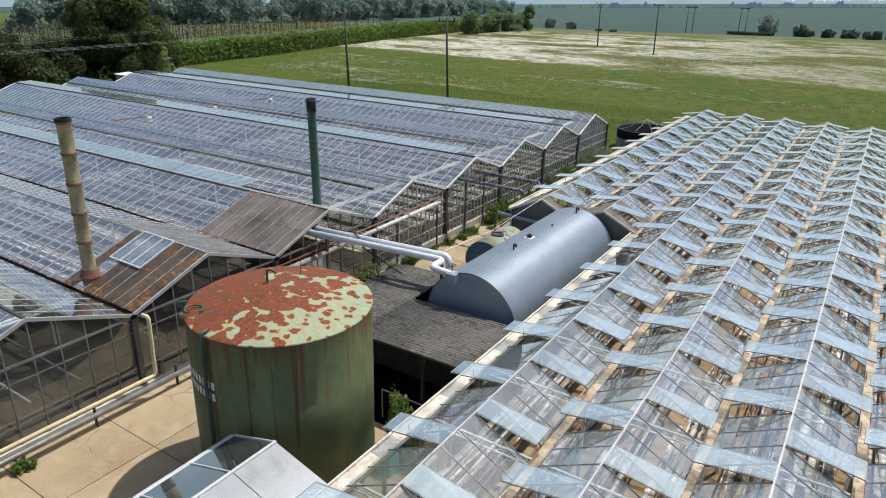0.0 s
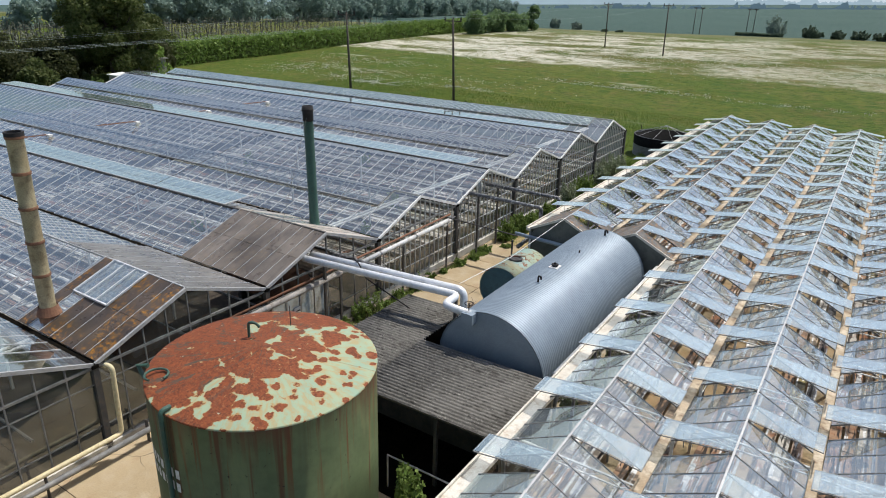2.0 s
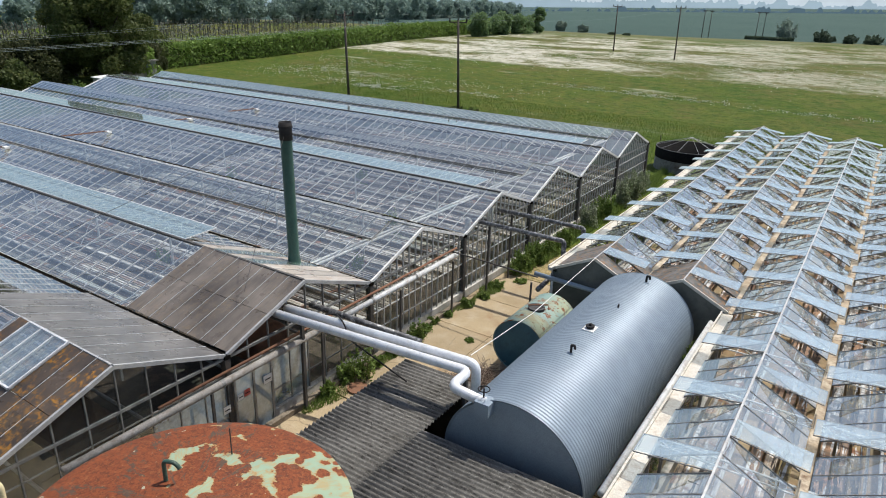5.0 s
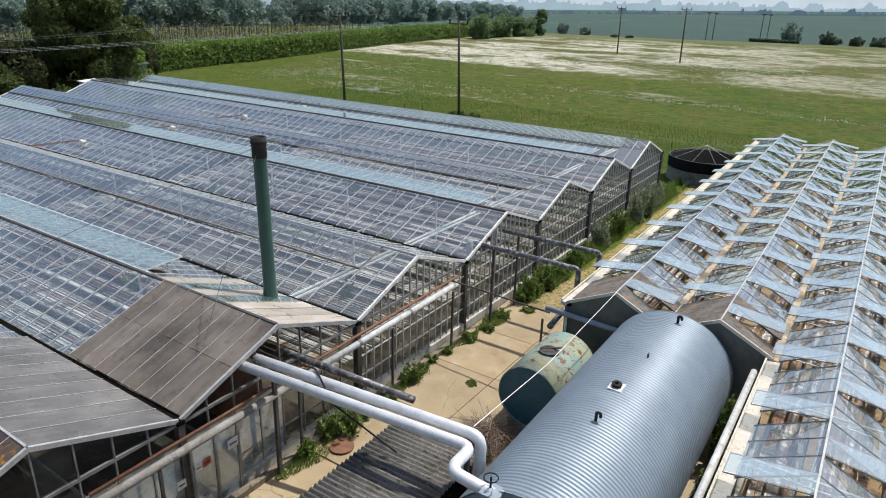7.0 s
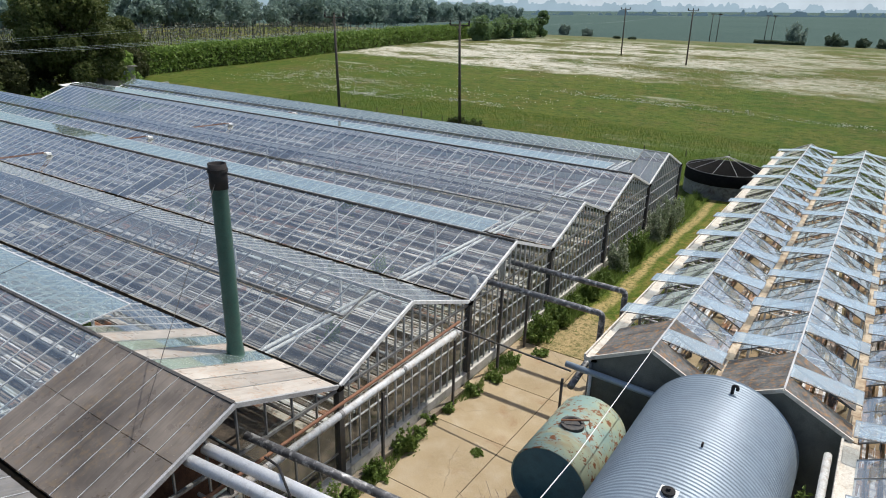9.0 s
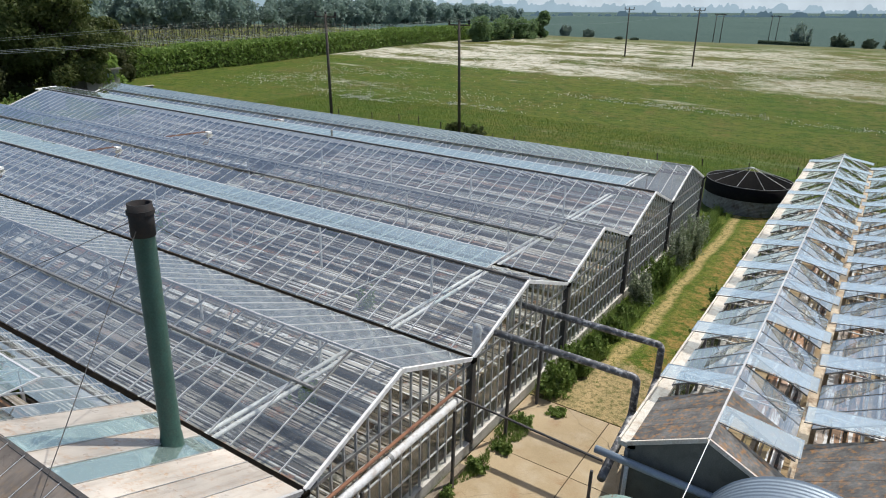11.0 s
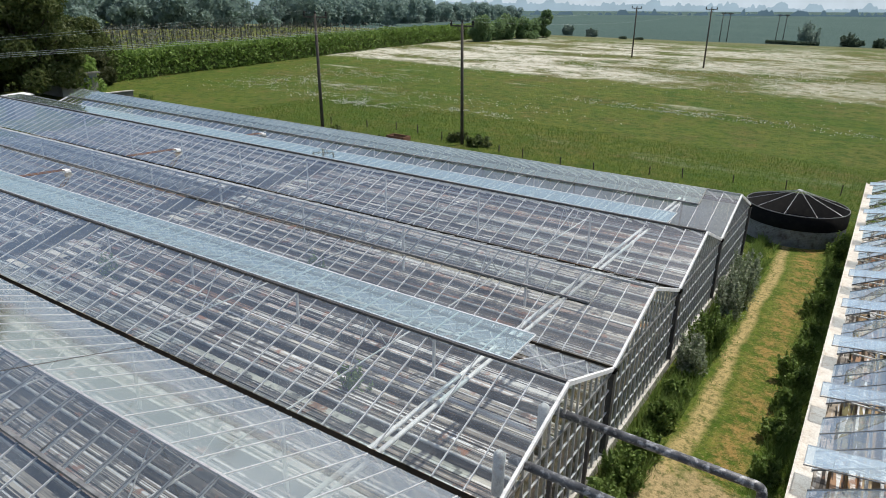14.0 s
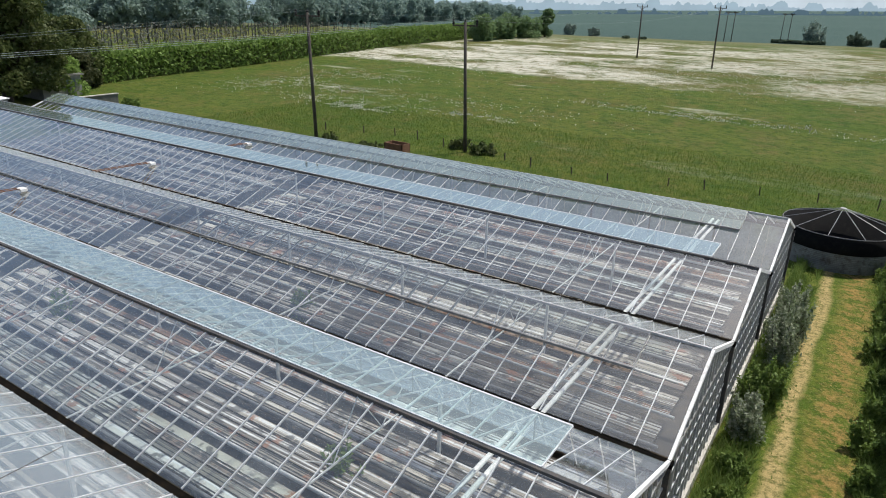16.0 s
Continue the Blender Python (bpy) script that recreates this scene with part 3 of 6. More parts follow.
    for j in range(int((VEND - y0) / 3.0)):
        piece("truss", td, bay, (xr, VEND - 1.2 - j * 3.0, 0))
    part("floor_slab", Mesh().box(xr - 1.6, y0, -0.04, xr + 1.6, VEND, 0.01), M_FLOOR_V, bay, "pale dusty floor with brown soil")
    return bay


def v_quad(side, ya, yb, s0, s1, lift):
    p = []
    for y, s in ((ya, s0), (yb, s0), (yb, s1), (ya, s1)):
        x, z = v_point(side, s, lift)
        p.append((x, y, z))
    return Mesh().poly(*(p if side > 0 else p[::-1]))


def v_sheet(side):
    a, b = [], []
    for y, s in ((0.0, -0.06), (0.74, -0.06), (0.74, 1.0), (0.0, 1.0)):
        for lift, out in ((0.01, a), (0.04, b)):
            x, z = v_point(side, s, lift)
            out.append((x, y, z))
    return Mesh().hexa(a, b) if side < 0 else Mesh().hexa(a[::-1], b[::-1])


def flap_line(side, s):
    """A point on the raised vent: s = 0 at its free edge, 1 at the ridge."""
    L, a = 1.66, radians(-8.0)
    return side * L * math.cos(a) * (1 - s), VR + 0.03 + L * math.sin(a) * (1 - s)


def flap_mesh(side):
    mb = Mesh()
    x0, z0 = flap_line(side, 0)
    x1, z1 = flap_line(side, 1)
    mb.beam((x0, 0.0, z0), (x0, 0.75, z0), 0.022, 0.022)
    mb.beam((x0, 0.0, z0), (x1, 0.0, z1), 0.02, 0.022).beam((x0, 0.75, z0), (x1, 0.75, z1), 0.02, 0.022)
    xs, zs = v_point(side, 0.25)
    xf, zf = flap_line(side, 0.3)
    mb.beam((xs, 0.37, zs), (xf, 0.37, zf), 0.015, 0.015)
    return mb


def flap_glass(side):
    x0, z0 = flap_line(side, 0)
    x1, z1 = flap_line(side, 1)
    p = [(x0, 0.02, z0 + 0.02), (x0, 0.73, z0 + 0.02), (x1, 0.73, z1 + 0.02), (x1, 0.02, z1 + 0.02)]
    return Mesh().poly(*(p if side > 0 else p[::-1]))


for i in range(0, 7):
    venlo_bay(i, 29.05 if i < 2 else 1.3)

# outer gutters of the narrow-span block
for x, y0, y1 in ((VX - 1.6, 29.05, VEND), (VX + 2 * VPITCH - 1.6, 1.3, 29.0)):
    g = Mesh().box(x - 0.22, y0, VE - 0.14, x + 0.17, y1, VE - 0.02)
    g.box(x - 0.22, y0, VE - 0.02, x - 0.17, y1, VE + 0.05)
    single("eave_gutter", g, M_TIMBER, "cream painted timber eave gutter with peeling paint", "gutter", at=(x, y0, VE - 0.14))
    w = thing("side_wall", (x, y0, 0), "glazed low side wall of the narrow-span glasshouse", "wall", kind="structure")
    part("base", Mesh().box(x - 0.1, y0, -0.05, x + 0.1, y1, 0.5), M_PLINTH, w)
    n = int((y1 - y0) / 1.5)
    for j in range(n + 1):
        part("post", Mesh().box(x - 0.04, y0 + j * 1.5 - 0.04, 0.5, x + 0.04, y0 + j * 1.5 + 0.04, VE - 0.14), M_BARV, w)
    part("wall_glass", Mesh().poly((x, y0, 0.5), (x, y1, 0.5), (x, y1, VE - 0.14), (x, y0, VE - 0.14)), M_GLASS_END, w)

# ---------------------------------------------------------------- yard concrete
yard = new("yard", Mesh().box(-19.18, -6, -0.10, -8.2, 33.9, -0.015).data("yard", M_DIRT_SHADE))
tagged(yard, "sunlit pale concrete yard, cracked and stained", "pavement", kind="structure")
for ix in range(4):
    for iy in range(13):
        xa, ya = -19.16 + ix * 2.745, -5.9 + iy * 3.06
        rx = noise.noise((ix * 1.7, iy * 2.3, 0)) * 0.004
        part("slab", Mesh().box(xa + 0.012, ya + 0.012, -0.014, xa + 2.733, ya + 3.048, 0.0 + rx), M_CONC, yard)

# ---------------------------------------------------------------- green steel tank
TX, TY, TR, TH = -12.6, 11.45, 2.50, 5.20


def green_material():
    n = Nodes("flaking_green_paint")
    sep = n.add("ShaderNodeSeparateXYZ", Vector=n.pos)
    c = n.mix(n.ramp(n.noise(0.9, 5), (0.35, 0.0), (0.65, 1.0)), (0.082, 0.112, 0.048), (0.112, 0.142, 0.064))
    c = n.mix(n.ramp(n.noise(5.0, 6, 0.7), (0.45, 0.0), (0.75, 0.5)), c, (0.060, 0.075, 0.035))
    up = n.add("ShaderNodeMapRange", Value=sep.outputs[2])
    for k, v in zip((1, 2, 3, 4), (0.8, 5.3, 0.0, 1.0)):
        up.inputs[k].default_value = v
    high = up.outputs[0]
    # rust runs hang from the rim, each fading at its own depth
    for scale, lo, hi, depth, tone in ((1.9, 0.58, 0.74, 0.55, (0.060, 0.030, 0.014)), (5.5, 0.58, 0.65, 0.45, (0.13, 0.045, 0.013)), (3.6, 0.62, 0.67, 0.05, (0.085, 0.038, 0.014)), (9.0, 0.50, 0.62, 0.76, (0.10, 0.036, 0.014)), (2.6, 0.40, 0.60, 0.86, (0.09, 0.032, 0.013))):
        run = n.noise(scale, 3, 0.5, stretch=(1.0, 1.0, 0.035))
        fade = n.ramp(high, (depth, 0.0), (min(1.0, depth + 0.35), 1.0))
        c = n.mix(n.math('MULTIPLY', n.ramp(run, (lo, 0.0), (hi, 0.92)), fade), c, tone)
    c = n.mix(n.math('MULTIPLY', n.ramp(n.noise(1.3, 6, stretch=(1, 1, 0.3)), (0.55, 0.0), (0.7, 1.0)), 0.35), c, (0.22, 0.23, 0.10))
    c = n.mix(n.ramp(n.noise(9.0, 3, 0.5), (0.70, 0.0), (0.715, 0.9)), c, (0.03, 0.02, 0.012))
    g = n.noise(30, 4)
    return n.surface(c, 0.62, 0, n.bump(g, 0.15, 0.01), 0.35)


def rusty_top_material():
    """Flaking pale green paint over rust: round rust blisters, stains running outwards, bare dark metal."""
    n = Nodes("flaking_rusty_top")
    local = n.add("ShaderNodeVectorMath", Vector=n.pos)
    local.operation = 'SUBTRACT'
    local.inputs[1].default_value = (TX, TY, TH)
    sep = n.add("ShaderNodeSeparateXYZ", Vector=local.outputs[0])

    def free(op, p, q=0.0):
        m = n.t.nodes.new("ShaderNodeMath")
        m.operation = op
        n.put(m.inputs[0], p)
        n.put(m.inputs[1], q)
        return m.outputs[0]

    angle = free('ARCTAN2', sep.outputs[1], sep.outputs[0])
    flat = n.add("ShaderNodeVectorMath", Vector=local.outputs[0])
    flat.operation = 'LENGTH'
    polar = n.add("ShaderNodeCombineXYZ", X=free('MULTIPLY', angle, 5.0), Y=free('MULTIPLY', flat.outputs["Value"], 0.9)).outputs[0]
    rust = n.mix(n.ramp(n.noise(3.0, 6, 0.65), (0.32, 0.0), (0.68, 1.0)), (0.150, 0.038, 0.014), (0.240, 0.062, 0.020))
    rust = n.mix(n.ramp(n.noise(11, 7, 0.8), (0.44, 0.0), (0.62, 0.8)), rust, (0.060, 0.020, 0.011))
    rust = n.mix(n.ramp(n.noise(26, 6, 0.8), (0.50, 0.0), (0.66, 0.7)), rust, (0.33, 0.105, 0.032))
    rust = n.mix(n.ramp(n.noise(9.0, 4, 0.6), (0.60, 0.0), (0.66, 0.6)), rust, (0.29, 0.115, 0.045))
    bare = n.math('MULTIPLY', n.ramp(n.noise(1.3, 8, 0.8, polar), (0.54, 0.0), (0.57, 1.0)), n.ramp(sep.outputs[0], (0.0, 1.0), (0.9, 0.0)))
    rust = n.mix(n.math('MULTIPLY', bare, 0.8), rust, (0.062, 0.060, 0.046))
    rust = n.mix(n.ramp(n.noise(7.0, 4, 0.6), (0.69, 0.0), (0.70, 0.9)), rust, (0.36, 0.35, 0.26))
    # the paint holds on the side towards the narrow-span house
    lie = n.add("ShaderNodeVectorMath", Vector=local.outputs[0])
    lie.operation = 'DOT_PRODUCT'
    lie.inputs[1].default_value = (0.97, 0.12, 0.0)
    grad = n.add("ShaderNodeMapRange", Value=lie.outputs['Value'])
    for k, v in zip((1, 2, 3, 4), (-2.4, 2.3, 0.0, 1.0)):
        grad.inputs[k].default_value = v
    warp = n.add("ShaderNodeTexNoise", Vector=n.pos, Scale=3.5, Detail=7.0, Roughness=0.65)
    v = n.mix(0.26, n.pos, warp.outputs["Color"], 'ADD')

    def spots(scale):
        vor = n.t.nodes.new("ShaderNodeTexVoronoi")
        vor.feature = 'SMOOTH_F1'
        n.put(vor.inputs["Vector"], v)
        vor.inputs["Scale"].default_value = scale
        vor.inputs["Smoothness"].default_value = 0.2
        return vor.outputs["Distance"]

    blot = n.math('ADD', n.math('MULTIPLY', spots(1.7), 0.42), n.math('MULTIPLY', spots(3.6), 0.48))
    blot = n.math('ADD', blot, n.math('MULTIPLY', n.noise(1.2, 7, 0.68), 0.42))
    keep = n.math('ADD', n.math('MULTIPLY', grad.outputs[0], 0.40), n.math('MULTIPLY', blot, 0.92))
    paint = n.ramp(keep, (0.910, 0.0), (0.916, 1.0))
    pc = n.mix(n.ramp(n.noise(1.6, 4), (0.4, 0.0), (0.6, 1.0)), (0.25, 0.345, 0.25), (0.30, 0.36, 0.235))
    stain = n.ramp(n.noise(3.4, 6, 0.7, polar), (0.47, 0.0), (0.60, 1.0))
    pc = n.mix(n.math('MULTIPLY', stain, 0.55), pc, (0.40, 0.235, 0.080))
    pc = n.mix(n.ramp(keep, (0.913, 0.95), (0.947, 0.0)), pc, (0.37, 0.185, 0.055))
    c = n.mix(paint, rust, pc)
    c = n.mix(n.ramp(free('ABSOLUTE', free('SUBTRACT', sep.outputs[1], free('MULTIPLY', sep.outputs[0], 0.5))), (0.006, 0.55), (0.012, 0.0)), c, (0.10, 0.07, 0.04))
    return n.surface(c, 0.75, 0, n.bump(paint, 0.5, 0.012), 0.3)


M_GREEN = green_material()
M_RUSTTOP = rusty_top_material()
M_GREEN_DK = worn("dark_green_paint", (0.030, 0.070, 0.052), (0.045, 0.10, 0.075), (0.08, 0.07, 0.05), 2.0, 0.5)
tank = thing("storage_tank", (TX, TY, 0), "tall green steel tank with rust streaks and a flaking rusty top", "tank")
part("shell", Mesh().lathe([(TR, 0.0), (TR, 1.7), (TR + 0.006, 1.71), (TR + 0.006, 3.4), (TR, 3.41), (TR, TH)], 96, (TX, TY, 0)), M_GREEN, tank, "green painted shell streaked with rust", True)
prof = [(TR + 0.012, TH - 0.01), (TR + 0.012, TH + 0.025)] + [(TR * (1 - i / 12) + 0.001, TH + 0.03 + 0.42 * (i / 12) ** 0.92) for i in range(0, 13)]
part("top", Mesh().lathe(prof, 96, (TX, TY, 0)), M_RUSTTOP, tank, "rusty top with flaking pale green paint", True)
part("vent_pipe", Mesh().tube(bend([(TX - 0.7, TY + 0.2, TH + 0.25), (TX - 0.7, TY + 0.2, TH + 0.72), (TX - 0.5, TY + 0.28, TH + 0.72), (TX - 0.45, TY + 0.3, TH + 0.62)], 0.09), 0.034), M_GREEN_DK, tank, "swan-neck vent pipe")
part("side_pipe", Mesh().tube(bend([(TX - 0.1, TY - 2.35, TH + 0.12), (TX - 0.1, TY - 2.58, TH + 0.12), (TX - 0.1, TY - 2.58, 1.2)], 0.1), 0.05), M_GREEN_DK, tank)
part("ring_handle", Mesh().tube([(TX - 1.25 + 0.24 * math.cos(a * math.pi / 10), TY - 1.85 + 0.24 * math.sin(a * math.pi / 10), TH + 0.17) for a in range(17)], 0.026, 8), M_GREEN_DK, tank)
part("valve_stub", Mesh().tube([(TX - 1.55, TY - 1.95, TH + 0.05), (TX - 1.72, TY - 1.95, TH + 0.28), (TX - 1.5, TY - 1.85, TH + 0.30)], 0.05, 8), M_GREEN_DK, tank)
part("rod", Mesh().tube([(TX - 0.5, TY + 1.3, TH + 0.1), (TX - 0.5, TY + 1.3, TH + 0.75)], 0.012, 6), M_DARK, tank)

# ---------------------------------------------------------------- corrugated buffer tank lying along the venlo wall
BX, BZ, BR, BY0, BY1 = -10.95, 1.92, 1.90, 19.0, 28.8
M_GALV = worn("grey_corrugated_sheet", (0.23, 0.285, 0.335), (0.27, 0.325, 0.375), (0.19, 0.225, 0.26), 0.8, 0.48, 0.2, 60, 0.35, 0.1)
big = thing("buffer_tank", (BX, (BY0 + BY1) / 2, 0), "long horizontal cylinder clad in grey corrugated sheet", "tank")
prof = []
n_rib = 86
for i in range(n_rib * 4 + 1):
    y = BY0 + (BY1 - BY0) * i / (n_rib * 4)
    prof.append((BR - 0.024 + 0.024 * math.cos(i * math.pi / 2), y))
part("cladding", Mesh().lathe(prof, 72, (BX, 0, BZ), "y"), M_GALV, big, "ribbed grey cladding", True)
part("end_cap", Mesh().lathe([(0.001, BY0 + 0.04), (BR - 0.06, BY0 + 0.04), (BR - 0.03, BY0 + 0.02)], 72, (BX, 0, BZ), "y"), M_GALV, big, "flat grey end cap")
part("far_cap", Mesh().lathe([(BR - 0.03, BY1 - 0.02), (0.001, BY1 - 0.02)], 72, (BX, 0, BZ), "y"), M_GALV, big)
for yy in (20.5, 23.8, 27.2):
    part("cradle", Mesh().box(BX - 1.1, yy - 0.15, 0, BX + 1.1, yy + 0.15, 0.45), M_PLINTH, big)

# ---------------------------------------------------------------- small blue-green tank


def teal_material():
    n = Nodes("faded_blue_green_paint")
    c = n.mix(n.ramp(n.noise(1.1, 4), (0.35, 0.0), (0.65, 1.0)), (0.20, 0.31, 0.29), (0.31, 0.39, 0.31))
    c = n.mix(n.ramp(n.noise(0.8, 4, 0.6), (0.5, 0.0), (0.62, 0.7)), c, (0.40, 0.41, 0.25))
    spot = n.math('MAXIMUM', n.ramp(n.noise(4.2, 5, 0.65), (0.575, 0.0), (0.59, 1.0)), n.ramp(n.noise(9.0, 4, 0.6), (0.62, 0.0), (0.64, 1.0)))
    c = n.mix(n.ramp(n.noise(3.0, 5, 0.7, stretch=(0.3, 1.0, 0.3)), (0.52, 0.0), (0.66, 0.6)), c, (0.34, 0.24, 0.11))
    c = n.mix(spot, c, (0.20, 0.08, 0.033))
    return n.surface(c, 0.55, 0, n.bump(spot, 0.3, 0.01), 0.35)


M_TEAL = teal_material()
SX, SZ, SR, SY0, SY1 = -14.0, 1.45, 1.0, 25.35, 28.1
small = thing("oil_tank", (SX, (SY0 + SY1) / 2, 0), "small horizontal blue-green tank with rust spots", "tank")
# the end plate is darker and bluer than the shell
part("end_plate", Mesh().lathe([(0.001, SY0 + 0.03), (SR - 0.03, SY0 + 0.03)], 48, (SX, 0, SZ), "y"), worn("dark_blue_plate", (0.035, 0.12, 0.16), (0.05, 0.15, 0.19), (0.03, 0.08, 0.10), 1.5, 0.5), small, "dark blue end plate")
part("shell", Mesh().lathe([(SR - 0.04, SY0 + 0.06), (SR - 0.03, SY0), (SR, SY0), (SR, SY1), (SR - 0.1, SY1 + 0.05), (0.001, SY1 + 0.1)], 48, (SX, 0, SZ), "y"), M_TEAL, small, "", True)
part("manhole", Mesh().lathe([(0.30, SZ + SR - 0.08), (0.30, SZ + SR + 0.06), (0.22, SZ + SR + 0.07), (0.2, SZ + SR + 0.02), (0.001, SZ + SR + 0.02)], 24, (SX, SY0 + 1.25, 0)), M_DARK, small, "dark open manhole ring")
part("manhole_lever", Mesh().tube([(SX - 0.25, SY0 + 1.1, SZ + SR + 0.12), (SX + 0.35, SY0 + 1.45, SZ + SR + 0.16), (SX + 0.45, SY0 + 1.3, SZ + SR + 0.05)], 0.025, 6), M_RUST, small)
for yy in (25.8, 27.5):
    part("saddle", Mesh().box(SX - 0.8, yy - 0.1, 0, SX + 0.8, yy + 0.1, 0.5), M_PLINTH, small)

# ---------------------------------------------------------------- corrugated shed


def shed_material():
    n = Nodes("weathered_cement_sheet")
    c = n.mix(n.ramp(n.noise(0.9, 5), (0.35, 0.0), (0.65, 1.0)), (0.115, 0.109, 0.098), (0.180, 0.171, 0.155))
    c = n.mix(n.ramp(n.noise(6.0, 6, 0.75), (0.50, 0.0), (0.68, 0.5)), c, (0.27, 0.26, 0.235))
    c = n.mix(n.ramp(n.noise(15.0, 6, 0.8), (0.57, 0.0), (0.63, 0.85)), c, (0.36, 0.35, 0.31))
    c = n.mix(n.ramp(n.noise(12.0, 6, 0.8, stretch=(0.3, 1.0, 1.0)), (0.40, 0.8), (0.46, 0.0)), c, (0.035, 0.033, 0.029))
    c = n.mix(n.ramp(n.noise(2.2, 5, 0.7), (0.58, 0.0), (0.68, 0.5)), c, (0.06, 0.055, 0.045))
    return n.surface(c, 0.95, 0, n.bump(n.noise(22, 5), 0.25, 0.01), 0.2)


M_SHED = shed_material()


def shed_z(x):
    return 2.36 + 0.02 * (x + 13.3)


shed = thing("lean_to_shed", (-12, 18, 0), "low dark shed with a weathered corrugated cement roof", "shed")


def corrugated(xa, xb, ya, yb, zf, pitch=0.146):
    mb = Mesh()
    n = int((yb - ya) / pitch * 4)
    for i in range(n + 1):
        y = ya + (yb - ya) * i / n
        w = 0.045 * math.cos(2 * math.pi * (y - ya) / pitch)
        mb.v += [(xa, y, zf(xa) + w), (xb, y, zf(xb) + w), (xa, y, zf(xa) + w - 0.02), (xb, y, zf(xb) + w - 0.02)]
    for i in range(n):
        a = 4 * i
        mb.f += [(a, a + 1, a + 5, a + 4), (a + 3, a + 2, a + 6, a + 7), (a + 2, a, a + 4, a + 6), (a + 1, a + 3, a + 7, a + 5)]
    return mb


part("roof_sheet", corrugated(-13.3, -8.3, 15.2, 18.6, shed_z), M_SHED, shed, "corrugated roof sheet", True)
part("roof_sheet", corrugated(-15.75, -13.25, 15.2, 21.2, shed_z), M_SHED, shed, "corrugated roof sheet", True)
part("wall", Mesh().box(-15.6, 15.4, 0, -15.5, 21.0, 2.25), M_DARK, shed)
part("wall", Mesh().box(-15.6, 20.9, 0, -13.3, 21.0, 2.27), M_DARK, shed)
part("wall", Mesh().box(-8.6, 15.4, 0, -8.5, 18.4, 2.38), M_DARK, shed)
part("wall", Mesh().box(-15.5, 17.2, 0, -8.6, 17.3, 2.28), M_DARK, shed)
# thin black sheet added to paint the shade beneath the shed roof
part("floor", Mesh().box(-15.4, 14.3, -0.01, -8.7, 17.2, 0.02), M_DIRT_SHADE, shed, "near-black sheet painting the shade under the roof")
part("post", Mesh().box(-10.6, 15.35, 0.02, -10.5, 15.45, 2.3), M_DARK, shed)
part("eave_beam", Mesh().beam((-15.6, 15.4, shed_z(-15.6) - 0.1), (-8.4, 15.4, shed_z(-8.4) - 0.1), 0.08, 0.12), M_DARK, shed)

# ---------------------------------------------------------------- opaque roof sheets over the boiler bays
def sheet_material(name, a, b, lichen, amount, grime=(0.035, 0.030, 0.026)):
    """Old flat sheet: two tones, streaks running down the slope, lichen in drifts and specks."""
    n = Nodes(name)
    c = n.mix(n.ramp(n.noise(0.8, 5), (0.35, 0.0), (0.65, 1.0)), a, b)
    c = n.mix(n.ramp(n.noise(0.42, 5, 0.6), (0.46, 0.0), (0.66, 0.6)), c, tuple(1.8 * v for v in b))
    streak = n.ramp(n.noise(2.2, 6, 0.7, stretch=(2.6, 0.35, 0.35)), (0.46, 0.0), (0.70, 0.55))
    c = n.mix(streak, c, grime)
    c = n.mix(n.ramp(n.noise(7.0, 5, 0.7, stretch=(2.0, 0.4, 0.4)), (0.58, 0.0), (0.72, 0.22)), c, tuple(1.8 * v for v in b))
    drift = n.math('MULTIPLY', n.ramp(n.noise(1.1, 4, 0.6), (0.42, 0.0), (0.56, 1.0)), n.ramp(n.noise(7.5, 6, 0.75), (0.50, 0.0), (0.60, 1.0)))
    c = n.mix(n.math('MULTIPLY', drift, amount), c, lichen)
    c = n.mix(n.ramp(n.noise(16.0, 3, 0.6), (0.67, 0.0), (0.70, 0.6)), c, tuple(0.5 * v + 0.16 for v in lichen))
    c = n.mix(0.3, c, n.ramp(n.random(), (0, 0.3), (1, 0.75)), 'OVERLAY')
    return n.surface(c, n.ramp(n.noise(2.0, 4), (0.3, 0.22), (0.7, 0.42)), 0, n.bump(n.noise(30, 4), 0.15, 0.01), 0.5)


